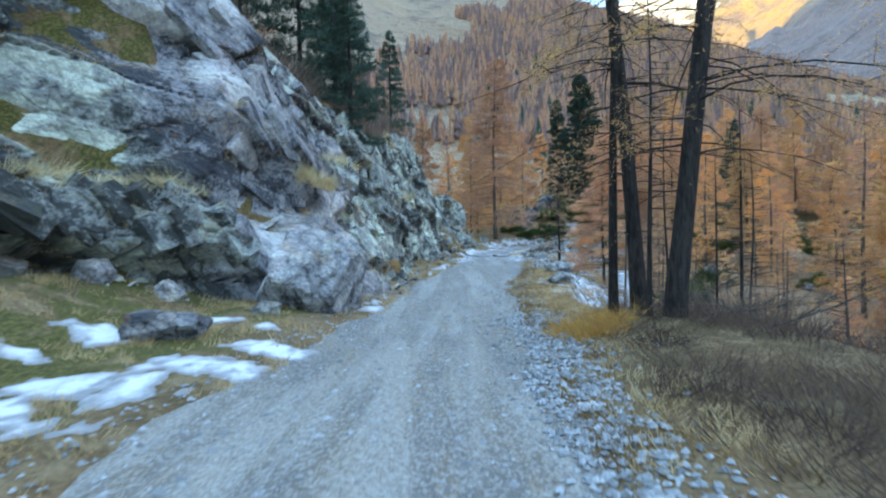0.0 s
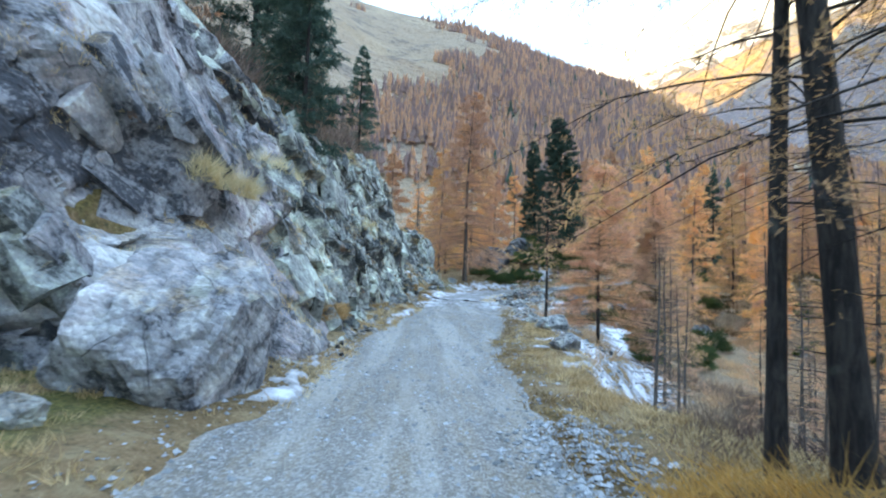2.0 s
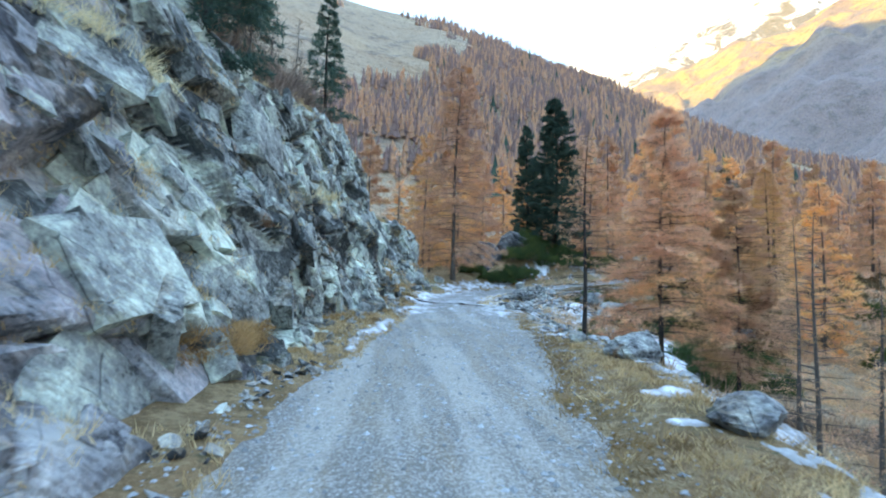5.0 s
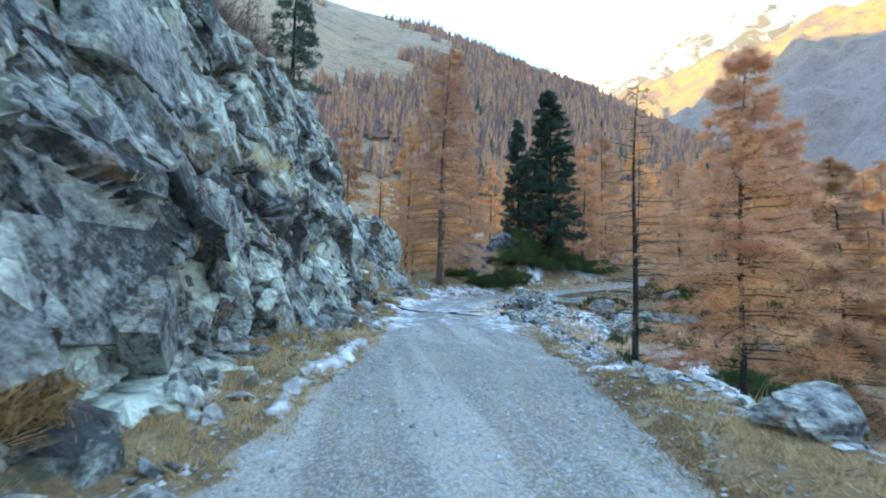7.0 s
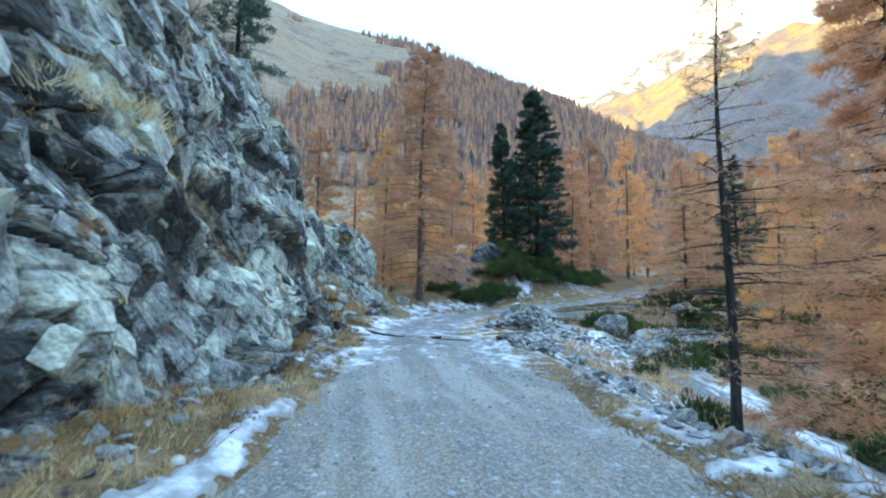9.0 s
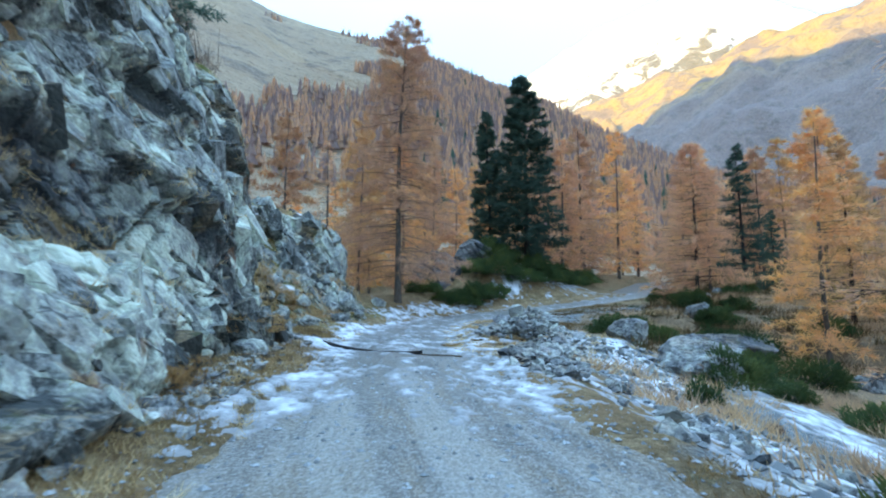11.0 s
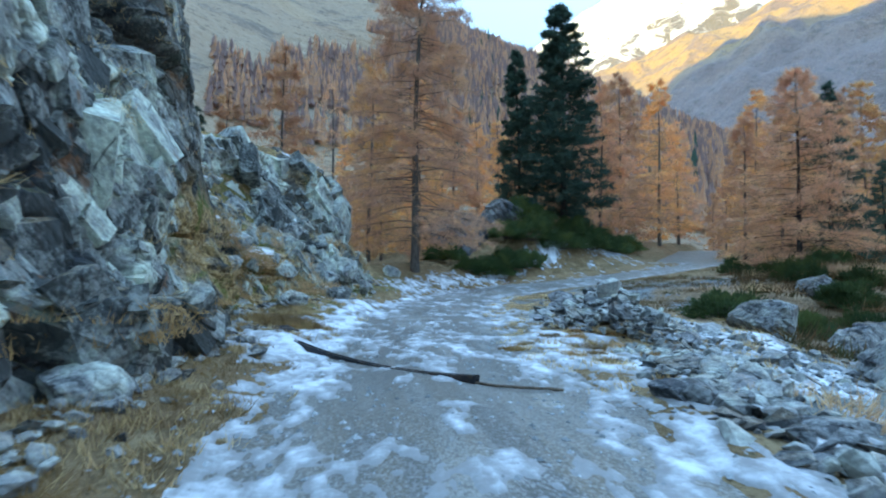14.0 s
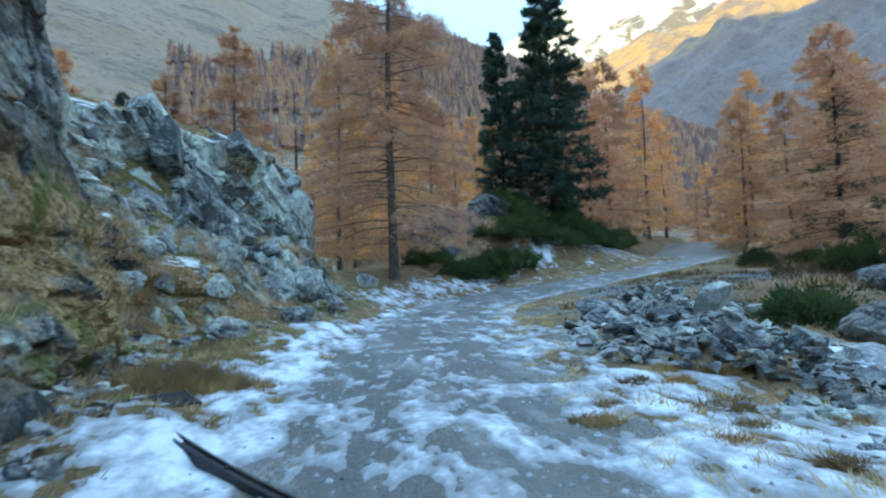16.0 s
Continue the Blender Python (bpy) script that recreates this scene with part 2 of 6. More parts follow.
def leaf_material(name, a, b, c):
    n = Nodes(name, 0.85)
    r = n.island()
    base = n.mix(n.ramp(r, 0.0, 0.7), a, b)
    base = n.mix(n.ramp(n.noise(n.co(), 0.8, 2), 0.45, 0.65), base, c)
    n.b.inputs["Specular IOR Level"].default_value = 0.15
    tree_tint = n.object_random()
    hsv = n.t.nodes.new("ShaderNodeHueSaturation")
    n.put(hsv.inputs["Value"], n.ramp(tree_tint, 0, 1, 0.8, 1.2))
    n.put(hsv.inputs["Color"], base)
    thin = n.t.nodes.new("ShaderNodeBsdfTranslucent")
    n.put(thin.inputs["Color"], hsv.outputs[0])
    both = n.t.nodes.new("ShaderNodeMixShader")
    both.inputs[0].default_value = 0.5
    n.t.links.new(n.b.outputs[0], both.inputs[1])
    n.t.links.new(thin.outputs[0], both.inputs[2])
    n.t.links.new(both.outputs[0], n.t.nodes["Material Output"].inputs["Surface"])
    return n.done(hsv.outputs[0])


GRAVEL, TURF, SNOW = gravel_material(), turf_material("turf"), snow_material()
HILL = mountain_material("brown hillside", (0.31, 0.205, 0.13), (0.46, 0.34, 0.215), (0.37, 0.27, 0.18))
# evening gold of the ridge and mauve shade below are put into the colours
SCREE = mountain_material("far grass and scree, sun-tinted ridge", (0.25, 0.195, 0.185), (0.38, 0.26, 0.13), (0.22, 0.17, 0.16), turn=(0.68, 0.9))
PEAK = mountain_material("snowy rock", (0.16, 0.16, 0.18), (0.16, 0.16, 0.18), (0.12, 0.12, 0.14), 0.68, 0.009)
BARK = bark_material("larch bark", (0.02, 0.018, 0.018), (0.06, 0.053, 0.049))
BARK_GREY = bark_material("grey twig bark", (0.07, 0.06, 0.052), (0.15, 0.13, 0.115))
LARCH_GOLD = leaf_material("golden larch needles", (0.82, 0.47, 0.21), (0.72, 0.43, 0.235), (0.90, 0.55, 0.22))
LARCH_BROWN = leaf_material("brown larch needles", (0.72, 0.405, 0.255), (0.62, 0.375, 0.26), (0.80, 0.46, 0.25))
LARCH_RUST = leaf_material("rusty larch needles", (0.76, 0.43, 0.25), (0.66, 0.395, 0.265), (0.84, 0.51, 0.265))
PINE = leaf_material("pine needles", (0.08, 0.135, 0.11), (0.11, 0.17, 0.13), (0.06, 0.105, 0.085))
JUNIPER = leaf_material("juniper needles", (0.085, 0.125, 0.045), (0.065, 0.10, 0.045), (0.12, 0.15, 0.05))
FAR_LARCH = leaf_material("far larch crowns", (0.60, 0.38, 0.255), (0.52, 0.345, 0.26), (0.68, 0.42, 0.24))
FAR_BARE = leaf_material("far bare crowns", (0.45, 0.315, 0.29), (0.49, 0.35, 0.31), (0.37, 0.265, 0.255))
STRAW = leaf_material("straw grass", (0.64, 0.46, 0.25), (0.48, 0.33, 0.165), (0.74, 0.57, 0.33))
GOLD_GRASS = leaf_material("fallen larch needles", (0.84, 0.46, 0.11), (0.58, 0.34, 0.12), (0.88, 0.56, 0.20))
RUST_GRASS = leaf_material("rusty grass", (0.58, 0.34, 0.14), (0.42, 0.25, 0.12), (0.66, 0.42, 0.20))
BRUSH = leaf_material("rusty undergrowth", (0.62, 0.40, 0.23), (0.48, 0.32, 0.21), (0.68, 0.45, 0.25))
TWIG = leaf_material("heather twigs", (0.20, 0.135, 0.105), (0.31, 0.23, 0.18), (0.11, 0.08, 0.07))
HEATHER = leaf_material("dark heather", (0.18, 0.12, 0.10), (0.28, 0.20, 0.15), (0.11, 0.075, 0.07))
PALE_STRAW = leaf_material("pale straw grass", (0.70, 0.59, 0.37), (0.58, 0.47, 0.27), (0.78, 0.68, 0.46))
PIT_GRASS = leaf_material("brown wet grass", (0.30, 0.19, 0.09), (0.20, 0.13, 0.07), (0.42, 0.28, 0.13))
HEATH = leaf_material("heath leaves", (0.11, 0.085, 0.045), (0.26, 0.155, 0.08), (0.085, 0.095, 0.04))


# ---- mesh helpers ----
def fill(name, verts, faces, material, smooth=True, attrs=None):
    """A mesh from number arrays: verts n x 3, faces m x 3 or m x 4."""
    verts, faces = np.asarray(verts, np.float32), np.asarray(faces, np.int32)
    me = bpy.data.meshes.new(name)
    k = faces.shape[1]
    me.vertices.add(len(verts))
    me.vertices.foreach_set("co", verts.ravel())
    me.loops.add(faces.size)
    me.loops.foreach_set("vertex_index", faces.ravel())
    me.polygons.add(len(faces))
    me.polygons.foreach_set("loop_start", np.arange(0, faces.size, k, dtype=np.int32))
    me.polygons.foreach_set("use_smooth", np.full(len(faces), smooth))
    me.update(calc_edges=True)
    for key, value in (attrs or {}).items():
        me.attributes.new(key, "FLOAT", "POINT").data.foreach_set("value", np.asarray(value, np.float32).ravel())
    me.materials.append(material)
    return me


def part(name, mesh, material, parent, label=""):
    """One mesh object under a thing or a part. mesh: a bmesh or a mesh."""
    if isinstance(mesh, bmesh.types.BMesh):
        me = bpy.data.meshes.new(name)
        mesh.to_mesh(me)
        mesh.free()
        me.materials.append(material)
        mesh = me
    ob = new(name, mesh)
    ob.parent = parent
    return tagged(ob, label)


def grid_faces(rows, cols):
    a = (np.arange(rows - 1)[:, None] * cols + np.arange(cols - 1)[None, :]).ravel()
    return np.stack([a, a + 1, a + cols + 1, a + cols], 1)


def hashed(i, j, seed):
    """Numbers from 0 to 1 for whole-number cells."""
    v = np.sin(i * 127.1 + j * 311.7 + seed * 74.7) * 43758.5453
    return v - np.floor(v)


def value_noise(u, v, seed=0):
    i, j = np.floor(u), np.floor(v)
    f, g = u - i, v - j
    f, g = f * f * (3 - 2 * f), g * g * (3 - 2 * g)
    a, b = hashed(i, j, seed), hashed(i + 1, j, seed)
    c, d = hashed(i, j + 1, seed), hashed(i + 1, j + 1, seed)
    return (a * (1 - f) + b * f) * (1 - g) + (c * (1 - f) + d * f) * g


def fbm(u, v, octaves=4, seed=0, gain=0.5):
    s, a, t = 0, 1.0, 0
    for o in range(octaves):
        s = s + a * value_noise(u * 2.03 ** o + o * 17.3, v * 2.03 ** o - o * 9.1, seed + o)
        t, a = t + a, a * gain
    return s / t


def blocks(u, v, seed, soft=0.045):
    """Broken rock in cells of size one: each cell a tilted plane of its own; returns its height (-1 to 1), the nearness to a joint, and a random tone."""
    i0, j0 = np.floor(u), np.floor(v)
    best, second = np.full(u.shape, 9.0), np.full(u.shape, 9.0)
    h, h2, tone = np.zeros(u.shape), np.zeros(u.shape), np.zeros(u.shape)
    for di in (-1, 0, 1):
        for dj in (-1, 0, 1):
            i, j = i0 + di, j0 + dj
            cu, cv = i + 0.1 + 0.8 * hashed(i, j, seed), j + 0.1 + 0.8 * hashed(i, j, seed + 3)
            du, dv = u - cu, v - cv
            d = du * du + dv * dv
            plane = 1.1 * (hashed(i, j, seed + 5) - 0.5) + du * 2.4 * (hashed(i, j, seed + 7) - 0.5) + dv * 2.4 * (hashed(i, j, seed + 9) - 0.5)
            near, next_ = d < best, (d >= best) & (d < second)
            second, h2 = np.where(near, best, np.where(next_, d, second)), np.where(near, h, np.where(next_, plane, h2))
            h, tone, best = np.where(near, plane, h), np.where(near, hashed(i, j, seed + 11), tone), np.where(near, d, best)
    joint = np.sqrt(second) - np.sqrt(best)
    k = 0.5 + 0.5 * np.clip(joint / soft, 0, 1)
    return h * k + h2 * (1 - k), joint, tone


def smooth_step(a, b, x):
    t = np.clip((x - a) / (b - a), 0, 1)
    return t * t * (3 - 2 * t)


# ---- the plan: the road's middle line (x, y, z, half width), the foot, lean and top of the rock ----
ROAD = np.array([(-1.1, -40, -0.6, 1.8), (-1.0, -20, -0.3, 1.8), (-0.9, -6, -0.08, 1.8), (-0.8, 0, 0.0, 1.8), (-0.65, 5, 0.06, 1.8), (-0.1, 10, 0.1, 1.75), (0.25, 14, 0.12, 1.75),
                 (0.65, 18, 0.22, 1.8), (1.9, 24.5, 0.46, 2.05), (2.75, 31, 0.66, 2.1), (3.6, 38, 0.9, 1.95), (4.3, 43.5, 1.0, 1.95),
                 (5.5, 49, 1.17, 2.1), (7.2, 54, 1.32, 2.2), (9.6, 58.3, 1.55, 2.4), (14.3, 61.7, 2.0, 3.0), (21.6, 65.3, 2.85, 3.4), (29.5, 70, 3.7, 3.4), (37, 78, 4.9, 2.8), (45, 87, 6.3, 2.4)])
FOOT_Y = [-40, -6, 4, 8, 9.4, 10.4, 11.3, 12, 13, 14, 16, 20, 24, 28, 36, 39.7, 42, 43.2, 44.2, 46.3, 47.1, 48, 49, 50, 52, 53, 55, 57, 58.5, 60, 64, 75]
FOOT_X = [-9.5, -9.3, -9, -8.5, -7.5, -5.9, -4.5, -3.8, -3.0, -2.3, -1.95, -1.75, -1.4, -0.85, -0.3, -0.05, -0.1, -0.35, -0.45, -0.5, -0.55, -0.1, 1.0, 1.9, 2.5, 2.8, 3.2, 3.3, 2.0, -1, -6, -12]
LEAN_Y = [-40, 8, 12, 16, 20, 24, 28, 36, 42.5, 44, 46.5, 48, 50, 52, 53, 55, 57, 59, 62, 75]
LEAN_K = [0.25, 0.25, 0.42, 0.57, 0.47, 0.37, 0.31, 0.33, 0.3, 0.18, 0.2, 0.6, 0.72, 0.6, 0.42, 0.3, 0.3, 0.9, 1.3, 1.6]
TOP_Y = [-40, 8, 12, 18, 22, 28, 31, 34, 38, 47.1, 47.7, 50, 52, 54, 55.6, 57.2, 58.2, 59.2, 62, 75]
TOP_Z = [8, 8, 8.8, 8.8, 7.6, 7.2, 8.2, 9.5, 10, 10.4, 6.8, 7.0, 7.2, 7.1, 5.9, 4.4, 3.0, 2.2, 2.2, 3]
SHOULDER_Y = [-40, 0, 5, 10, 12, 14, 18, 22, 27, 34, 39, 43, 48, 54, 62, 80]
SHOULDER_W = [4.5, 4.0, 3.4, 2.2, 1.7, 1.5, 1.8, 1.9, 0.7, 0.7, 2.5, 6.0, 9.0, 10, 12, 12]


def curve_points(rows, step=0.25):
    """A smooth line through the rows, in short steps."""
    d = np.concatenate([[0], np.cumsum(np.linalg.norm(np.diff(rows[:, :2], axis=0), axis=1))])
    t = np.arange(0, d[-1], step)
    m = np.gradient(rows, d, axis=0)
    k = np.clip(np.searchsorted(d, t, side="right") - 1, 0, len(d) - 2)
    w = (d[k + 1] - d[k])[:, None]
    u = ((t - d[k]) / w[:, 0])[:, None]
    return (2 * u ** 3 - 3 * u ** 2 + 1) * rows[k] + (u ** 3 - 2 * u ** 2 + u) * w * m[k] + (3 * u ** 2 - 2 * u ** 3) * rows[k + 1] + (u ** 3 - u ** 2) * w * m[k + 1]


LINE = curve_points(ROAD)
LINE_T = np.gradient(LINE[:, :2], axis=0)
LINE_T /= np.linalg.norm(LINE_T, axis=1)[:, None]


def along(x, y):
    """For each place: the distance from the road's middle (right of it: plus), the road's height and half width there."""
    x, y = np.asarray(x, float), np.asarray(y, float)
    shape = x.shape
    p = np.stack([x.ravel(), y.ravel()], 1)
    d, z, w = np.empty(len(p)), np.empty(len(p)), np.empty(len(p))
    for a in range(0, len(p), 20000):
        q = p[a:a + 20000]
        k = np.argmin((q[:, :1] - LINE[None, :, 0]) ** 2 + (q[:, 1:] - LINE[None, :, 1]) ** 2, axis=1)
        r = q - LINE[k, :2]
        side = r[:, 0] * LINE_T[k, 1] - r[:, 1] * LINE_T[k, 0]
        d[a:a + 20000] = np.copysign(np.linalg.norm(r, axis=1), side)
        z[a:a + 20000], w[a:a + 20000] = LINE[k, 2], LINE[k, 3]
    w = w + 0.5 * (fbm(p[:, 0] * 0.8, p[:, 1] * 0.8, 2, 83) - 0.5) + 0.3 * (fbm(p[:, 0] * 3.1, p[:, 1] * 3.1, 2, 84) - 0.5)
    return d.reshape(shape), z.reshape(shape), w.reshape(shape)


def ground_z(x, y):
    """Height of the ground sheet."""
    x, y = np.asarray(x, float), np.asarray(y, float)
    d, zr, hw = along(x, y)
    rough = 0.10 * (fbm(x * 1.3, y * 1.3, 4, 5) - 0.5) + 0.5 * (fbm(x * 0.22, y * 0.22, 3, 8) - 0.5)
    off = np.maximum(np.abs(d) - hw, 0)
    # right of the road: shoulder, then the bank falls away, then the valley's floor
    e = np.maximum(d - hw, 0)
    sh = np.interp(y, SHOULDER_Y, SHOULDER_W)
    fall = np.maximum(e - sh, 0)
    steep = np.interp(y, [0, 8, 12, 18, 23, 30, 40, 60], [0.5, 0.8, 1.7, 1.5, 0.5, 0.4, 0.25, 0.12])
    depth = np.interp(y, [0, 24, 34, 50, 70], [8.5, 7.0, 4.0, 3.2, 1.0])
    right = zr - depth * (1 - np.exp(-fall * steep / depth)) + 0.36 * np.exp(-((y - 7.6) / 3.2) ** 2) * smooth_step(0.5, 1.8, e) * (1 - smooth_step(3.5, 6, e))
    # left of the road: verge up to the foot of the rock, then up behind its face
    foot, lean, top = np.interp(y, FOOT_Y, FOOT_X), np.interp(y, LEAN_Y, LEAN_K), np.interp(y, TOP_Y, TOP_Z)
    inside = foot - x
    g = np.maximum(-d - hw, 0)
    verge = zr + 0.05 * np.minimum(g, 4) + 0.1 * smooth_step(0.2, 1.5, g) + 0.4 * np.clip(-4.9 - x, 0, 2) * (y < 12) + 0.3 * np.minimum(np.maximum(g - 0.4, 0), 4) * smooth_step(52, 58, y) + 3.2 * np.exp(-((x - 17) / 7.5) ** 2 - ((y - 71.8) / 3.6) ** 2)
    face = np.minimum((inside - 0.7) / lean, top - verge) 
    back = np.maximum(inside - 0.7 - lean * (top - verge), 0)
    left = verge + np.where(inside > 0.7, face + 0.62 * back * (1 - 1.0 * smooth_step(44, 49, y)) - 0.0006 * np.minimum(back, 500) ** 2, 0)
    z = np.where(d > 0, right, left) + rough * np.minimum(off / 0.8, 1)
    z = z + np.where(off > 0, 0.05 * smooth_step(0, 0.35, off), 0) - 0.07 * (1 - smooth_step(-0.25, 0.1, np.abs(d) - hw))
    # far off the sheet settles into the valley
    r = np.hypot(x - 2, y - 25)
    return np.where(r > 90, z * np.clip(1 - (r - 90) / 300, 0, 1) - 6 * smooth_step(90, 400, r), z)


def road_z(x, y):
    d, zr, hw = along(x, y)
    return zr + 0.035 * (fbm(np.asarray(x) * 1.6, np.asarray(y) * 1.1, 4, 31) - 0.5) - 0.05 * smooth_step(-0.1, 0.5, np.abs(d) - hw) + 0.03 * np.cos(np.clip(d / hw, -1, 1) * 4.5)


def spread(lo, hi, step, far, ratio):
    """Places along an axis: even from lo to hi, then wider and wider to far."""
    mid = list(np.arange(lo, hi, step))
    a, b, s = [lo], [mid[-1]], step
    while b[-1] < far:
        s *= ratio
        b.append(b[-1] + s)
        a.append(a[-1] - s)
    return np.array(sorted(a[1:]) + mid + b[1:])


# ---- ground, road, snow ----
gx, gy = spread(-7, 13, 0.18, 4600, 1.08), spread(-3, 56, 0.21, 4600, 1.08)
X, Y = np.meshgrid(gx, gy)
Z = ground_z(X, Y)
D, ZR, HW = along(X, Y)
stony = smooth_step(0.5, 0.62, fbm(X * 0.5, Y * 0.5, 4, 77)) * smooth_step(2.0, 3.0, D) * (1 - smooth_step(9, 14, D)) * smooth_step(22, 28, Y) * (1 - smooth_step(56, 60, Y))
ground = tagged(new("ground", fill("ground", np.stack([X, Y, Z], -1).reshape(-1, 3), grid_faces(len(gy), len(gx)), TURF, attrs={"stony": stony, "wild": smooth_step(2.5, 5.5, D - HW), "moss": smooth_step(0.5, 1.2, -D - HW) * (1 - smooth_step(11, 15, Y) + 0.9 * smooth_step(41, 44, Y) * (1 - smooth_step(58, 62, Y)))})),
                "autumn turf, moss and earth beside the road", "ground", kind="structure")

s_line = LINE[(LINE[:, 1] > -12)]
s_tan = LINE_T[(LINE[:, 1] > -12)]
across = np.linspace(-1, 1, 61)
RX = s_line[:, 0][:, None] + across[None, :] * (s_line[:, 3] + 0.5)[:, None] * s_tan[:, 1][:, None]
RY = s_line[:, 1][:, None] - across[None, :] * (s_line[:, 3] + 0.5)[:, None] * s_tan[:, 0][:, None]
tagged(new("road", fill("road", np.stack([RX, RY, road_z(RX, RY)], -1).reshape(-1, 3), grid_faces(len(s_line), 61), GRAVEL, attrs={"wet": smooth_step(33, 40, RY)})),
       "grey gravel forest road with worn wheel tracks", "road", kind="structure")


def surface_z(x, y):
    """The higher of road and ground."""
    d, zr, hw = along(x, y)
    return np.where(np.abs(d) < hw + 0.4, np.maximum(ground_z(x, y), road_z(x, y)), ground_z(x, y))


def gully_off(x, y):
    """How far a place lies beside the snowy gully below the road."""
    return x - np.interp(y, [14, 16.7, 18, 22.2, 27, 32.2, 42.4], [4.2, 5.0, 6.2, 8.5, 9.8, 12.2, 14.9])


def apron(x, y):
    """Inside 1: the snowy flat between the road and the rubble."""
    return ((x - 6.5) / 1.75) ** 2 + ((y - 41.1) / 2.4) ** 2


def snow_cover(x, y):
    """How far the snow lies over the ground; minus: none."""
    d, zr, hw = along(x, y)
    n = fbm(x * 1.1, y * 0.8, 5, 41)
    f = fbm(x * 3.4, y * 1.7, 4, 51)
    c = np.full(x.shape, 0.0)
    # two long patches on the verge by the first rock
    for px, py, rx, ry in ((-3.5, 5.2, 0.9, 0.5), (-3.0, 6.2, 0.8, 0.45), (-2.5, 7.2, 0.7, 0.35), (-4.8, 7.2, 0.75, 0.4), (-4.2, 8.6, 0.8, 0.3), (-3.0, 8.4, 0.3, 0.2), (-4.0, 4.2, 0.9, 0.5), (-5.2, 6.0, 0.4, 0.3)):
        c = np.maximum(c, 0.85 - 0.42 * (((x - px) / rx) ** 2 + ((y - py) / ry) ** 2))
    # left edge of the road, in small patches under the rock
    edge = np.exp(-((d + hw + 0.25) / 0.28) ** 2)
    c = np.maximum(c, edge * 0.43 * smooth_step(10, 12, y) * smooth_step(0.40, 0.62, fbm(x * 0.1 + 3, y * 0.55, 2, 61)) * 1.25)
    # the snowy stretch from 33 m on
    veil = smooth_step(29, 33.5, y) * (1 - 0.25 * smooth_step(57, 63, y))
    wheel = np.exp(-((np.abs(d) - 0.75) / 0.42) ** 2)
    c = np.maximum(c, veil * (0.43 - 0.1 * np.exp(-((y - 37.5) / 1.5) ** 2) - 0.12 * wheel + 0.12 * smooth_step(0.55, 1.0, np.abs(d) / hw)) * (np.abs(d) < hw + 0.2))
    c = np.maximum(c, smooth_step(31, 33.8, y) * (1 - smooth_step(47, 52, y)) * (0.54 - 0.12 * smooth_step(2.2, 3.0, d)) * smooth_step(0.6, 1.1, d / hw) * (1 - smooth_step(3.2, 5.2, d)))
    c = np.maximum(c, smooth_step(37, 42, y) * (1 - smooth_step(50, 54, y)) * 0.68 * np.exp(-((d + hw + 0.45) / 1.15) ** 2) * (1 - np.exp(-((x - 1.1) / 0.8) ** 2 - ((y - 44.0) / 0.6) ** 2)))
    c = np.maximum(c, 0.68 * (1 - smooth_step(0.75, 1.3, apron(x, y))) * smooth_step(0.85, 1.1, d / hw))
    # gully on the right
    gully = np.exp(-((x - np.interp(y, [13, 17, 22, 27, 37, 44], [4.8, 5.2, 6.3, 5.9, 10, 11.5])) / (1.3 + 0.5 * smooth_step(25, 29, y))) ** 2)
    c = np.maximum(c, gully * 0.8 * smooth_step(12, 15, y) * (1 - smooth_step(42, 47, y)))
    c = np.maximum(c, 0.74 * np.exp(-(gully_off(x, y) / 1.25) ** 2) * smooth_step(14, 15.5, y) * (1 - smooth_step(41, 44, y)))
    for px, py, rx, ry in ((3.9, 18.6, 0.35, 0.3), (3.4, 17.3, 0.2, 0.16), (5.1, 20.3, 0.55, 0.2), (4.6, 25.4, 0.8, 0.3), (1.25, 4.6, 0.16, 0.16), (5.3, 15.6, 1.1, 0.4)):
        c = np.maximum(c, 0.8 - 0.4 * (((x - px) / rx) ** 2 + ((y - py) / ry) ** 2))
    # far verge at the bend
    c = np.maximum(c, 0.66 * smooth_step(54, 58, y) * np.exp(-((d + hw + 1.2) / 1.5) ** 2))
    g = fbm(x * 9.5 + 3, y * 5.0, 3, 57)
    return c + 0.35 * (n - 0.5) + 0.95 * (f - 0.5) + 0.65 * (g - 0.5) - 0.45


def snow_sheet(name, x0, x1, y0, y1, step, label):
    xs, ys = np.arange(x0, x1, step), np.arange(y0, y1, step)
    x, y = np.meshgrid(xs, ys)
    c = snow_cover(x, y)
    z = surface_z(x, y) + np.clip(c * 0.2, -0.05, 0.02)
    f = grid_faces(len(ys), len(xs))
    f = f[(c.ravel()[f] > -0.06).any(1)]
    used, inv = np.unique(f.ravel(), return_inverse=True)
    me = fill(name, np.stack([x, y, z], -1).reshape(-1, 3)[used], inv.reshape(f.shape), SNOW, attrs={"depth": c.ravel()[used]})
    return tagged(new(name, me), label, "snow", kind="stuff")


snow_sheet("snow_patches", -6.2, 12, 2.5, 29, 0.06, "thin old snow in patches on the verge and gully")
snow_sheet("snow_cover", -3, 17, 29, 49, 0.05, "trodden snow and ice on the road and verge")
snow_sheet("snow_cover", -4, 32, 48.9, 74, 0.1, "thin snow on the road and verge at the bend")


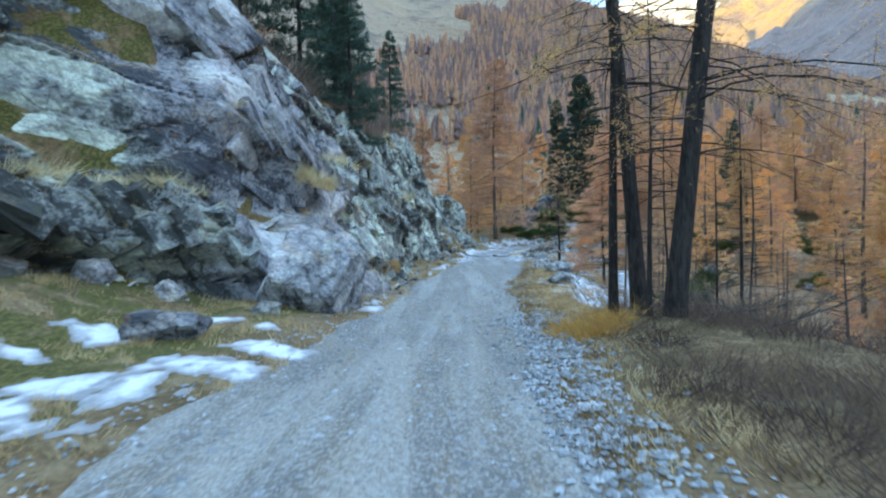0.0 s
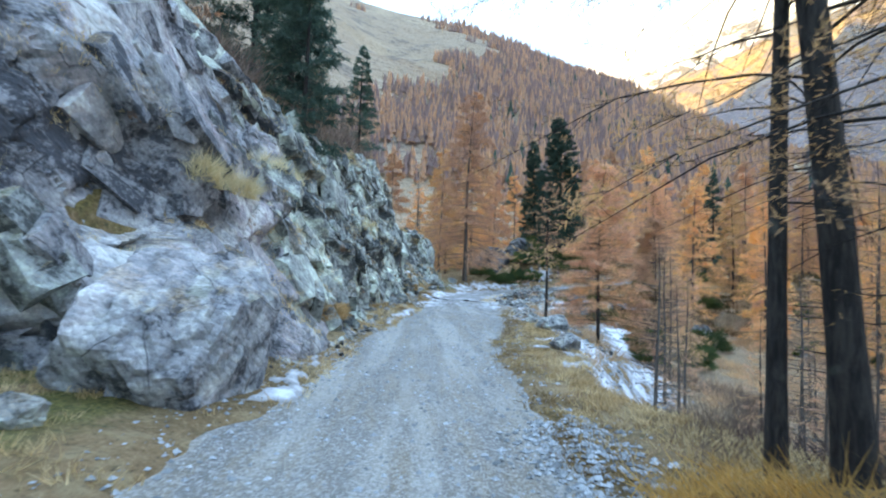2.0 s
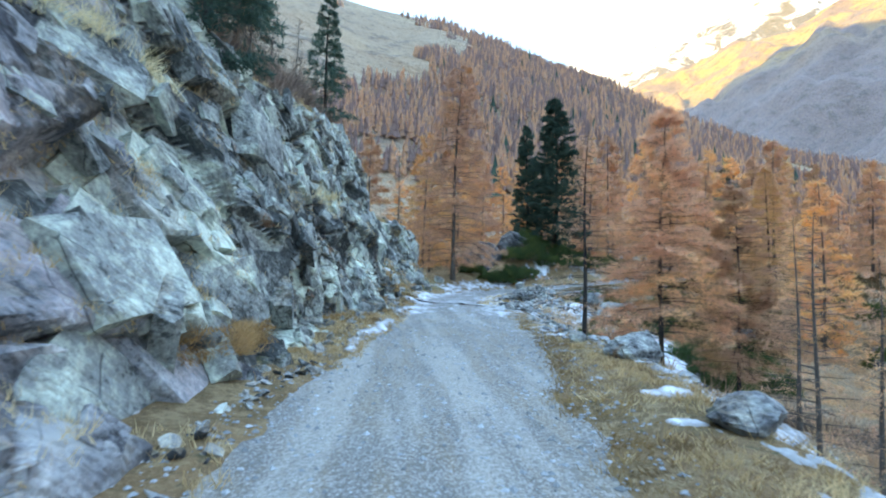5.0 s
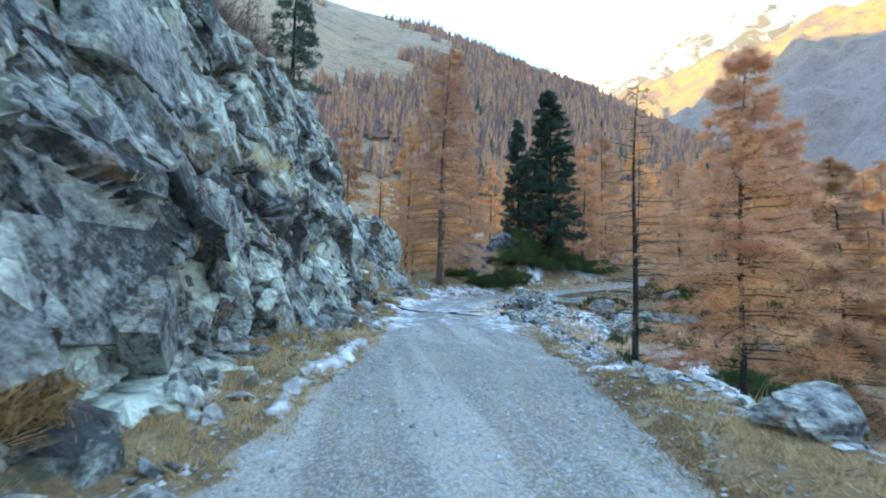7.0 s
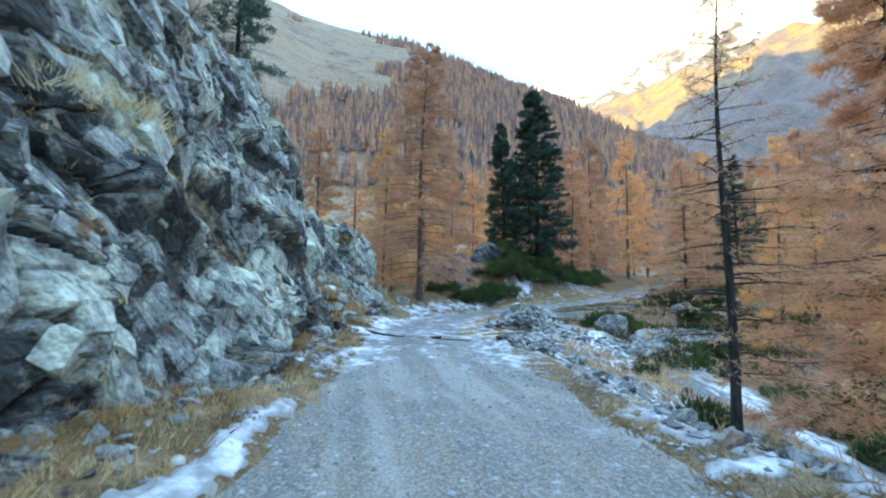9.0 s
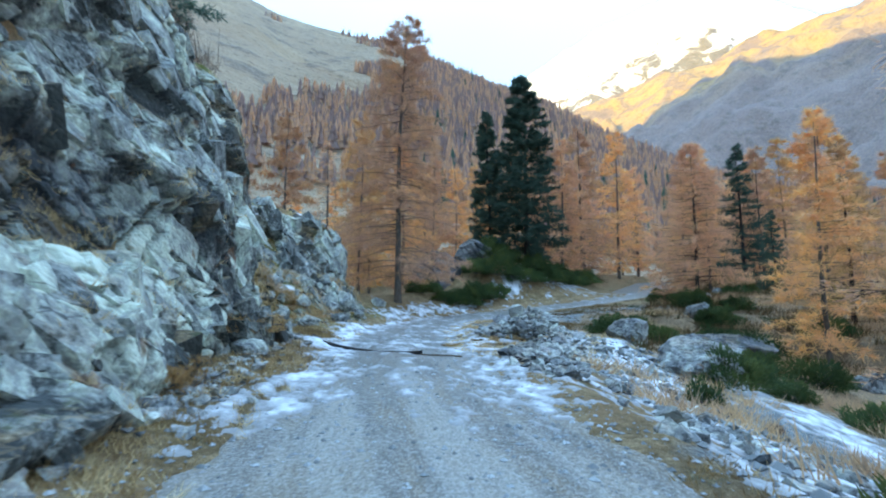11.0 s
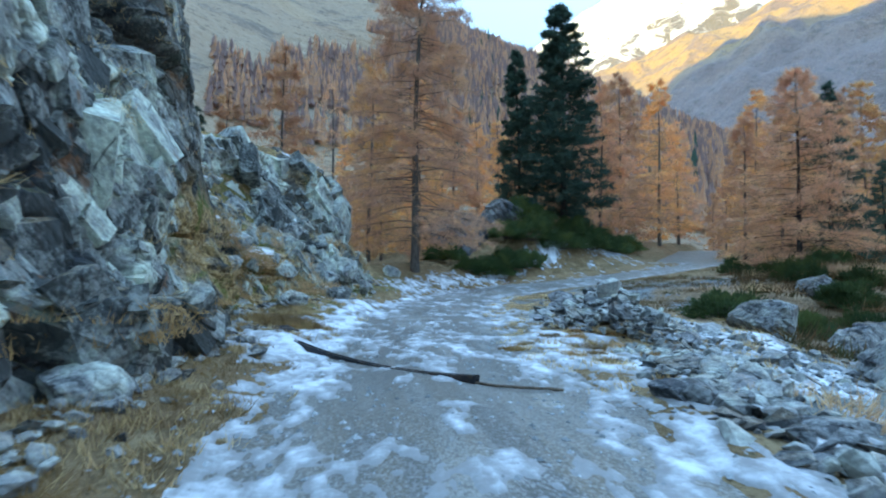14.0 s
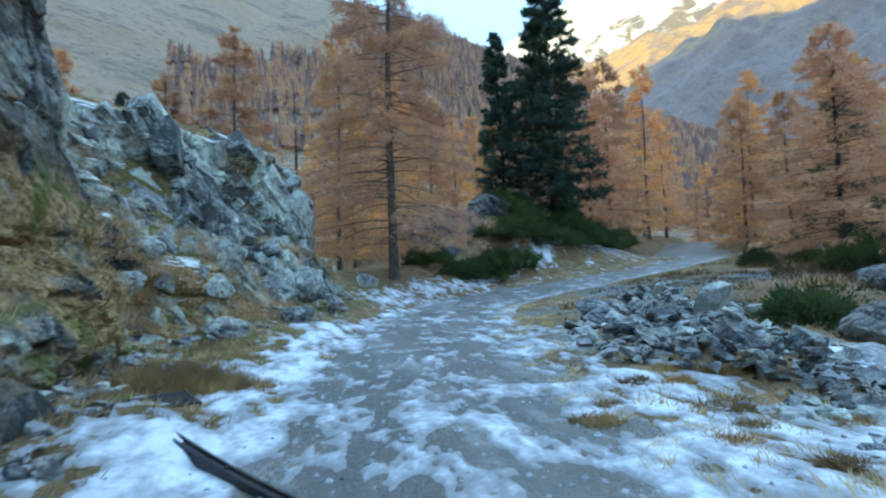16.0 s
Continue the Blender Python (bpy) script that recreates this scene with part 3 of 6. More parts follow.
# ---- rock faces ----
def rock_face(name, y0, y1, step, label, seed):
    ys = np.arange(y0, y1, step)
    rows = int(9.6 / step)
    v = np.linspace(-0.06, 1.12, rows)
    yy, vv = np.meshgrid(ys, v)
    foot, lean, top = np.interp(yy, FOOT_Y, FOOT_X), np.interp(yy, LEAN_Y, LEAN_K), np.interp(yy, TOP_Y, TOP_Z)
    z0 = np.interp(yy, LINE[:, 1], LINE[:, 2]) + 0.05
    zz = z0 + (top - z0) * np.minimum(vv, 1.0) + 0.15 * np.maximum(vv - 1, 0)
    xx = foot - lean * np.maximum(zz - z0, -0.2) - 1.6 * np.maximum(vv - 0.94, 0) * 6
    # dipping beds: along the dip and across it
    u = (yy * 0.72 - zz * 0.70)
    w = (yy * 0.55 + zz * 0.83)
    warp = 0.5 * (fbm(yy * 0.45, zz * 0.45, 3, seed) - 0.5)
    cut = 1 - smooth_step(10.6, 12.0, yy)
    broken = np.maximum(0.25 + 0.75 * smooth_step(16.5, 21, yy), 0.85 * cut)
    slab = 1 - broken
    a, ja, ta = blocks(u / 2.6 + warp, w / 1.8 + warp, seed + 1, 0.14)
    b, jb, tb = blocks(u / 1.05 + 1.4 * warp, w / 0.85 + warp, seed + 2, 0.3)
    c, jc, tc = blocks(u / 0.48 + 0.12 * w - 2 * warp, w / 0.4 + 2 * warp, seed + 3, 0.45)
    big = fbm(yy * 0.33, zz * 0.42, 3, seed + 4) - 0.5
    mid = fbm(yy * 1.4, zz * 1.7, 4, seed + 6) - 0.5
    open_a = smooth_step(0.36, 0.6, fbm(yy * 0.5 + 3, zz * 0.5, 2, seed + 12))
    open_b = smooth_step(0.42, 0.62, fbm(yy * 0.7 + 9, zz * 0.7, 2, seed + 13))
    calm = 1 - 0.8 * np.exp(-((yy - 45.4) / 1.6) ** 2) * smooth_step(2.6, 3.6, zz)
    rubbly = broken * (0.7 + 0.3 * smooth_step(26, 36, yy)) * calm
    groove_a, groove_b, groove_c = (np.maximum(0, 1 - j / width) for j, width in ((ja, 0.05), (jb, 0.08), (jc, 0.14)))
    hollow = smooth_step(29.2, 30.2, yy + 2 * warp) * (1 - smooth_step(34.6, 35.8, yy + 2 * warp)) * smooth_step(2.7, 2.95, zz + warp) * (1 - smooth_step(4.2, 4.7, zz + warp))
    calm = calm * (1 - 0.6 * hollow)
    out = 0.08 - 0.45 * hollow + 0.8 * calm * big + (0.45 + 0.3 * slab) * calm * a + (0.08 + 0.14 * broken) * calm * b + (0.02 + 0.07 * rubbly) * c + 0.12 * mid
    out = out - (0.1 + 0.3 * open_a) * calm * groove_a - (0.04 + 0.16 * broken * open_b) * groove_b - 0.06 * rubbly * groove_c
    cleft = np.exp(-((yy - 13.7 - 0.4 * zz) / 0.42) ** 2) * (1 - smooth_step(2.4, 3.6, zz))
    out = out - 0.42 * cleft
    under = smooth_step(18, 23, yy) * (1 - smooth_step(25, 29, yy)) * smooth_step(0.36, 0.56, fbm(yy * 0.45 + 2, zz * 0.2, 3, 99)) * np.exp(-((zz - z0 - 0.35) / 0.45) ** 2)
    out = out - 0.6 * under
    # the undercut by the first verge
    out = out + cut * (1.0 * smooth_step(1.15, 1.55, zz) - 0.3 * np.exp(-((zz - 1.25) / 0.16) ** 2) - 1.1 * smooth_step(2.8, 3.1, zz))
    out = out * smooth_step(-0.05, 0.03, vv)
    xx = xx + out
    zz = zz + 0.25 * out
    # light and dark blocks, open joints, a dark wet slab, rust and grass
    shade = 0.5 - 0.2 * slab - 0.1 * broken + 1.1 * slab * (fbm(u * 0.9 + 5, w * 2.6, 3, 89) - 0.5) + (0.35 + 0.25 * broken) * (ta - 0.5) + (0.2 + 0.45 * broken) * (tb - 0.5) + 0.5 * broken * (tc - 0.5) + 1.2 * (fbm(yy * 0.5 + 4, zz * 0.55, 3, 93) - 0.5)
    # cut and foot terms: shade below the ledge and at the foot, in the colour
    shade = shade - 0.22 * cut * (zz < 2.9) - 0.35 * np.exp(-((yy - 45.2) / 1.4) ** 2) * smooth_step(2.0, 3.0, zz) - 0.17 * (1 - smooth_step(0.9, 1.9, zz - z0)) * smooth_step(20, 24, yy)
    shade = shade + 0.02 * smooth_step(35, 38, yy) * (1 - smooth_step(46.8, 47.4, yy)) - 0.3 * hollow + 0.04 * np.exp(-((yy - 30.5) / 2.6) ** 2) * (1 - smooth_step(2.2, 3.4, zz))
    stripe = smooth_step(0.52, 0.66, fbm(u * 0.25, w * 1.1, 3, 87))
    # under and hollow: recess shade put into the colour; cleft darkened too
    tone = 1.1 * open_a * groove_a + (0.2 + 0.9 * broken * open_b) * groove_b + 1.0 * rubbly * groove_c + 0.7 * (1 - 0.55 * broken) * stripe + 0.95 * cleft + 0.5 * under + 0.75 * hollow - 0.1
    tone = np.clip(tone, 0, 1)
    grassy = smooth_step(0.63, 0.67, fbm(u * 0.35, w * 0.9, 3, 95)) * smooth_step(12, 13.5, yy) * smooth_step(1.2, 2.2, zz)
    turf = 0.2 * grassy + smooth_step(42.6, 44.0, yy) * (1 - smooth_step(53, 56, yy)) * (1 - 0.85 * smooth_step(2.0, 3.0, zz - 1.7 * (1 - smooth_step(48.5, 50.5, yy)))) + smooth_step(0.93, 1.0, vv)
    green = smooth_step(0.4, 0.6, 0.5 * cut + smooth_step(13, 26, yy) * 0.75 + 0.5 * (fbm(yy * 0.4, zz * 0.4, 3, 91) - 0.25))
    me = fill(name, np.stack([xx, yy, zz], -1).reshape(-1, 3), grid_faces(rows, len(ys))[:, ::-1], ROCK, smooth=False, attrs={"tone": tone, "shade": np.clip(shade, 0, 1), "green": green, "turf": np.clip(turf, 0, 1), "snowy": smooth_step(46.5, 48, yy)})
    ROCK_GRIDS.append(np.stack([xx, yy, zz], -1))
    return tagged(new(name, me), label, "rock", kind="structure")


ROCK_GRIDS = []
face_1 = rock_face("rock_face_1", -2, 24.2, 0.06, "blue-grey schist cliff with moss, cracks and grassy ledges", 11)
face_2 = rock_face("rock_face_2", 24.0, 46.8, 0.05, "pale green and grey fractured cliff beside the road", 11)
face_3 = rock_face("rock_face_3", 46.6, 62, 0.07, "broken grassy rock outcrop at the bend", 11)


# ---- the blocks that stand out of the rock faces ----
def block_shape(seed):
    """An angular block of size one, flat faces and sharp edges: verts and triangles."""
    rng = np.random.default_rng(seed)
    p = []
    for corner in ((x, y, z) for x in (-1, 1) for y in (-1, 1) for z in (-1, 1)):
        q = np.array(corner) * rng.uniform(0.68, 1.0, 3)
        if rng.random() < 0.4:
            p += [q * np.where(np.arange(3) == axis, rng.uniform(0.35, 0.7), 1.0) for axis in range(3)]
        else:
            p.append(q)
    bm = bmesh.new()
    for q in p:
        bm.verts.new(q)
    bmesh.ops.convex_hull(bm, input=bm.verts)
    for v in [v for v in bm.verts if not v.link_faces]:
        bm.verts.remove(v)
    bmesh.ops.triangulate(bm, faces=bm.faces)
    bm.verts.index_update()
    out = np.array([v.co for v in bm.verts]), np.array([[v.index for v in f.verts] for f in bm.faces])
    bm.free()
    return out


SHAPES = [block_shape(500 + k) for k in range(18)]
# wet only marks a darker set, with overhang shade put into the colour
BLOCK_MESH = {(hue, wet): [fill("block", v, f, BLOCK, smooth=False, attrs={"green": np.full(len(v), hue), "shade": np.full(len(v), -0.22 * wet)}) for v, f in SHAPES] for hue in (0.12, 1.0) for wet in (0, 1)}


def stand_out(face, grid, seed, plan):
    """Angular blocks bedded along the dip in a face. plan: (y from, to, z from, to, number, size from, to, thickness, darkness)."""
    rng = np.random.default_rng(seed)
    normal = np.cross(np.gradient(grid, axis=1), np.gradient(grid, axis=0))
    normal /= np.linalg.norm(normal, axis=-1, keepdims=True) + 1e-9
    normal *= np.sign(normal[..., :1]) + 1e-9
    flat_grid, flat_normal = grid.reshape(-1, 3), normal.reshape(-1, 3)
    rest, rest_f, at, rest_shade, rest_green, made = [], [], 0, [], [], 0
    for y0, y1, z0, z1, count, s0, s1, thick, dark in plan:
        ok = np.flatnonzero((flat_grid[:, 1] > y0) & (flat_grid[:, 1] < y1) & (flat_grid[:, 2] > z0) & (flat_grid[:, 2] < z1) & ~((flat_grid[:, 1] > 28.6) & (flat_grid[:, 1] < 35.2) & (flat_grid[:, 2] > 2.5) & (flat_grid[:, 2] < 4.6)))
        for k in rng.choice(ok, count):
            p, out = flat_grid[k], 0.4 * flat_normal[k] + 0.6 * np.array([0.95, -0.12, 0.28])
            out /= np.linalg.norm(out)
            down = np.array([0, 0.74, -0.67])
            down = down - out * (down @ out)
            down /= np.linalg.norm(down)
            size = s0 + (s1 - s0) * rng.random() ** 1.6
            m = np.stack([out, down, np.cross(out, down)], 1)
            m = m @ np.array(pose(0, 0, 0, rng.normal(0, 20), rng.normal(0, 9), rng.normal(0, 9)))[:3, :3]
            half = 0.5 * size * np.array([thick * rng.uniform(0.7, 1.2), rng.uniform(0.9, 1.5), rng.uniform(0.55, 1.0)])
            p = p + out * half[0] * rng.uniform(-0.95, -0.35)
            hue = 1.0 if 0.75 * np.clip((p[1] - 13) / 11, 0, 1) + 0.35 * rng.random() > 0.5 else 0.12
            if p[1] < 11.5:
                hue = 1.0
            j = int(rng.integers(len(SHAPES)))
            if size > 0.4 and made < 300:
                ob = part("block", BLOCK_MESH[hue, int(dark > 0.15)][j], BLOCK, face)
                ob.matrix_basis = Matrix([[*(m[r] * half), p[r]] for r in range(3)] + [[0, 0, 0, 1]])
                made += 1
            else:
                v, f = SHAPES[j]
                rest.append((v * half) @ m.T + p)
                rest_f.append(f + at)
                at += len(v)
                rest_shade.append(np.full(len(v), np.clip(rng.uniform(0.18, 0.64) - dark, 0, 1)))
                rest_green.append(np.full(len(v), hue))
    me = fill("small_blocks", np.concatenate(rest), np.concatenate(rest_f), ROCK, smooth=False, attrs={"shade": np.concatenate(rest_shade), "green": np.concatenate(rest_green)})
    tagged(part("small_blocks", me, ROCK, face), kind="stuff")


# the 0.3 blocks sit under the overhang, its shade in their darkness
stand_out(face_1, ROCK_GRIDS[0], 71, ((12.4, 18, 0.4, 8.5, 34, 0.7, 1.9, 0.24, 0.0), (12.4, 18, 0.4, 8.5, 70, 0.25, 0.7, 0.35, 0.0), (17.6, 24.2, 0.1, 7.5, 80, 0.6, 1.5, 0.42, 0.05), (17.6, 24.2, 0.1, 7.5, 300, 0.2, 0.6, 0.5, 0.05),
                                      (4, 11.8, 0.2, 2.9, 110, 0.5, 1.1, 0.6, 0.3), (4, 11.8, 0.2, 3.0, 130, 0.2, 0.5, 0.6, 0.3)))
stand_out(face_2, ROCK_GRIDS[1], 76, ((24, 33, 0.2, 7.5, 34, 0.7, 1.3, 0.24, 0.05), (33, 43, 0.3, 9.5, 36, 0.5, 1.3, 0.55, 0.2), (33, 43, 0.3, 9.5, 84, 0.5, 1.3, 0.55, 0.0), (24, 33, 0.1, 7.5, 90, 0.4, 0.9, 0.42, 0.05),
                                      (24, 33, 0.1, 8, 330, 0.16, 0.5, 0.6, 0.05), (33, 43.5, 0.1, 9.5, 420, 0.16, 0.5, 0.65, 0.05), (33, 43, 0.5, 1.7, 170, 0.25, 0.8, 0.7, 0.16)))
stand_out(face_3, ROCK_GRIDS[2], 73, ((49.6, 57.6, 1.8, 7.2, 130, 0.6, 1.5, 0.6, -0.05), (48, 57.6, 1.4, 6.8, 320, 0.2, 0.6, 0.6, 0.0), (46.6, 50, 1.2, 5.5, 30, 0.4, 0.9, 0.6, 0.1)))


# ---- far hills and mountains, by bearing from the valley ----
def mountain(name, bearing, rise, ridge, base, material, label, rough, seed, rows=90, step=0.5, start_z=-3.0, bow=1.0, folds=0.0):
    """bearing, rise (degrees) and ridge (metres) name the skyline; base: where the slope begins."""
    b = np.arange(bearing[0], bearing[-1], step)
    w = np.concatenate([np.linspace(0, 1, rows), np.linspace(1.04, 1.4, 10)])
    B, W = np.meshgrid(b, w)
    R1, el, R0 = np.interp(B, bearing, ridge), np.interp(B, bearing, rise), np.interp(B, bearing, base) if hasattr(base, "__len__") else base
    R = R0 + (R1 - R0) * W
    x, y = 2 + R * np.sin(np.radians(B)), 25 + R * np.cos(np.radians(B))
    H = R1 * np.tan(np.radians(el))
    up = np.where(W <= 1, W ** bow, 1 - (W - 1) * 1.4)
    k = 1 / (rough * 9)
    relief = (np.abs(fbm(x * k, y * k, 5, seed) - 0.5) * 2) * -1.3 + 0.45
    gully = fbm(x * k * 2.1, y * k * 2.1, 5, seed + 9) - 0.5
    fold = np.abs(fbm(x / 420 + 7, y / 420, 4, seed + 3) - 0.5) * -2.2 + 0.4 + 0.5 * (fbm(x / 110, y / 110, 4, seed + 5) - 0.5)
    z = start_z + H * up + folds * fold * np.clip(W * 3, 0, 1) * np.where(W > 0.9, 0.5, 1) + rough * (relief + 0.8 * gully) * np.clip(np.minimum(W * 4, 1), 0, 1) * np.where(W > 0.85, 0.45, 1)
    me = fill(name, np.stack([x, y, z], -1).reshape(-1, 3), grid_faces(len(w), len(b))[:, ::-1], material, attrs={"rise": np.clip(W, 0, 1)})
    return tagged(new(name, me), label, "mountain", kind="structure"), (b, w, np.stack([x, y, z], -1))


# bearings below -45 lie out of view, added and raised to block the sun
hill, hill_at = mountain("hillside", [-150, -120, -60, -45, -30, -10, -6.8, 5.5, 12, 18, 24.5, 30, 36, 41, 48, 56, 70, 95, 130],
                         [37, 45, 47.0, 43.5, 35, 31.5, 30.6, 29.3, 27.6, 25.4, 23.0, 20.2, 17.0, 14.2, 11.6, 9.7, 8.5, 8, 8],
                         [1300, 1350, 1350, 1200, 850, 700, 680, 640, 620, 600, 590, 580, 560, 540, 520, 500, 480, 460, 450],
                         90, HILL, "brown autumn hillside with larch wood", 16, 5)
mountain("mountain_slope", [20, 24, 28.4, 33, 37.3, 43.8, 47, 53.4, 60, 75, 100, 130], [16.5, 19.2, 21.3, 22.7, 24.0, 25.6, 26.1, 26.6, 27.4, 28.5, 28, 26],
         [2500, 2450, 2400, 2400, 2350, 2300, 2300, 2250, 2200, 2200, 2200, 2200], 420, SCREE, "steep far slope, its ridge in golden evening sun", 75, 14, rows=130, step=0.25, bow=1.8, folds=190)
mountain("mountain_peak", [16, 22, 26, 30, 34, 37.3, 40, 41.6, 43, 45, 60], [22.4, 25.4, 27.4, 29.4, 30.6, 31.2, 32.2, 32.9, 32.2, 30.2, 20],
         [3600] * 11, 2500, PEAK, "snow-covered rocky peak behind the slope", 90, 29, rows=70, step=0.15, folds=110)


# ---- trees ----
def tube(path, radii, sides=6):
    """Rings round a path: verts and quads."""
    path, radii = np.asarray(path, float), np.asarray(radii, float)
    t = np.gradient(path, axis=0)
    t /= np.linalg.norm(t, axis=1)[:, None] + 1e-9
    ref = np.where(np.abs(t[:, 2:3]) > 0.9, np.array([[1.0, 0, 0]]), np.array([[0, 0, 1.0]]))
    a = np.cross(t, ref)
    a /= np.linalg.norm(a, axis=1)[:, None] + 1e-9
    b = np.cross(t, a)
    th = np.linspace(0, 2 * np.pi, sides, endpoint=False)
    v = path[:, None] + radii[:, None, None] * (np.cos(th)[None, :, None] * a[:, None] + np.sin(th)[None, :, None] * b[:, None])
    i = np.arange(len(path) - 1)[:, None] * sides
    j, k = np.arange(sides)[None, :], (np.arange(sides)[None, :] + 1) % sides
    f = np.stack([i + j, i + k, i + sides + k, i + sides + j], -1).reshape(-1, 4)
    return v.reshape(-1, 3), f


def merged(pieces):
    vs, fs, at = [], [], 0
    for v, f in pieces:
        vs.append(v)
        fs.append(f + at)
        at += len(v)
    return np.concatenate(vs), np.concatenate(fs)


def blades(rng, at, way, length, width):
    """One thin triangle a blade, from at along way."""
    n = len(at)
    side = np.cross(way, rng.normal(size=(n, 3)))
    side /= np.linalg.norm(side, axis=1)[:, None] + 1e-9
    side *= (np.asarray(width) * np.ones(n))[:, None] / 2
    v = np.stack([at - side, at + side, at + way * (np.asarray(length) * np.ones(n))[:, None]], 1)
    return v.reshape(-1, 3), np.arange(3 * n).reshape(-1, 3)


def unit(v):
    return v / (np.linalg.norm(v, axis=1)[:, None] + 1e-9)


def conifer(name, label, category, seed, height, radius, trunk, bark, needle, boughs=90, twigs=26, tufts=4, clear=0.1, droop=0.15, lift=0.1, blade=(0.16, 0.035), bend=(0, 0), taper=0.9, thin=1.0, dead=0, lite=False, split=False, full=0.8):
    """A conifer on its foot: trunk, limbs, needles as parts. dead: bare snags low on the trunk."""
    rng = np.random.default_rng(seed)
    tree = tagged(new(name), label, category)
    h = np.linspace(-0.4, height, 22)
    s = np.clip(h / height, 0, 1)
    wob = 0.012 * height
    px = bend[0] * s * height + wob * np.sin(s * 5 + seed) * s
    py = bend[1] * s * height + wob * np.cos(s * 4 + seed * 2) * s
    flare = 1 + 0.35 * np.exp(-np.maximum(h, 0) / (trunk * 1.2))
    v, f = tube(np.stack([px, py, h], 1), trunk / 2 * (1.02 - s) ** taper * flare + 0.004, 10)
    part("trunk", fill("trunk", v, f, bark), bark, tree)
    limbs, nat, nway, twig = [], [], [], []
    for k in range(boughs + dead):
        snag = k >= boughs
        q = rng.uniform(0.1, max(clear, 0.15) + 0.25) if snag else clear + (1 - clear) * ((k + rng.random()) / boughs) ** 0.9 * 0.985
        az = rng.uniform(0, 2 * math.pi)
        shape = (1 - (q - clear) / (1 - clear)) ** full if not snag else 0.55
        shape *= 0.55 + 0.45 * min(1, (q - clear + 0.04) / 0.12) if not snag else 1
        L = radius * shape * rng.uniform(0.65, 1.08) + 0.12
        z0 = q * height
        x0, y0 = np.interp(z0, h, px), np.interp(z0, h, py)
        u = np.linspace(0, 1, 4 if lite else 6)
        d = np.array([math.cos(az), math.sin(az)])
        turn = rng.normal(0, 0.12)
        out = u * L
        zz = z0 + L * (lift * u - droop * u ** 2 * (1.6 - q) + 0.16 * u ** 3) + rng.normal(0, 0.02, len(u)) * L * u
        path = np.stack([x0 + d[0] * out - d[1] * turn * out * u, y0 + d[1] * out + d[0] * turn * out * u, zz], 1)
        limbs.append(tube(path, (0.007 * L + 0.006) * thin * (1.05 - u), 3 if lite else 4))
        nt = int(twigs * (0.35 + 0.65 * L / radius) * (0.25 if snag else 1))
        if nt < 1:
            continue
        tu = rng.uniform(0.01, 1.0, nt) ** 0.5
        base = np.stack([np.interp(tu, u, path[:, c]) for c in range(3)], 1)
        sgn = rng.choice([-1, 1], nt)
        lat = np.stack([-d[1] * sgn, d[0] * sgn, np.zeros(nt)], 1) + np.array([d[0], d[1], 0])[None] * rng.uniform(0.2, 0.9, (nt, 1))
        lat[:, 2] += rng.normal(-0.15, 0.42, nt)
        lat = unit(lat)
        tl = rng.uniform(0.25, 1.0, nt) * (0.3 * L + 0.15) * (1.2 - 0.8 * tu)
        twig.append((base[::2], lat[::2], tl[::2]) if lite else (base, lat, tl))
        if snag:
            continue
        m = rng.uniform(0.1, 1.1, (nt, tufts))
        nat.append((base[:, None] + lat[:, None] * (tl[:, None] * m)[:, :, None]).reshape(-1, 3) + rng.normal(0, 0.015, (nt * tufts, 3)))
        nway.append(unit(np.repeat(lat, tufts, 0) * 0.8 + rng.normal(0, 0.55, (nt * tufts, 3)) + np.array([0, 0, 0.15])))
    base, lat, tl = (np.concatenate(c) for c in zip(*twig))
    fine = blades(rng, base, lat, tl, 0.012 * thin)
    if split:
        for v, f in limbs:
            part("limb", fill("limb", v, f, bark), bark, tree)
        rest = [fine]
    else:
        v, f = merged(limbs)
        rest = [(v, np.concatenate([f[:, :3], f[:, [0, 2, 3]]])), fine]
    v, f = merged(rest)
    tagged(part("branchwork", fill("branchwork", v, f, bark), bark, tree), kind="stuff")
    if nat:
        nat, nway = np.concatenate(nat), np.concatenate(nway)
        v, f = blades(rng, nat, nway, blade[0] * rng.uniform(0.6, 1.3, len(nat)), blade[1] * rng.uniform(0.6, 1.3, len(nat)))
        tagged(part("needles", fill("needles", v, f, needle), needle, tree), kind="stuff")
    return tree


def gz(x, y):
    return float(surface_z(np.array([x], float), np.array([y], float))[0])


def place(tree, x, y, turn=0.0, scale=1.0, sink=0.0):
    tree.matrix_basis = pose(x, y, gz(x, y) - sink, 0, 0, turn) @ Matrix.Scale(scale, 4)
    return tree


def again(tree, x, y, turn, scale):
    ob = copy_thing(tree, pose(x, y, gz(x, y), 0, 0, turn))
    ob.scale = (scale, scale, scale)
    return ob


LARCH = "tall larch with thin golden brown autumn needles"
big_larch = place(conifer("larch_tree", "tall rust-brown larch standing on the road's bend", "tree", 3, 22.5, 5.2, 0.5, BARK_GREY, LARCH_BROWN, 210, 84, 6, 0.07, 0.34, 0.12, (0.36, 0.03), split=True, full=0.5), 6.6, 63.1)
larch_c = place(conifer("larch_tree", "rust-brown larch on the slope below the road", "tree", 6, 12, 3.9, 0.3, BARK, LARCH_RUST, 150, 64, 6, 0.08, 0.26, 0.12, (0.32, 0.026), full=0.6), 24.2, 53.2, 0, 0.86)
larch_d = place(conifer("larch_tree", LARCH, "tree", 7, 15, 3.6, 0.34, BARK, LARCH_GOLD, 150, 64, 6, 0.06, 0.28, 0.1, (0.32, 0.026), full=0.6), 28.2, 46.8, 0, 0.68)
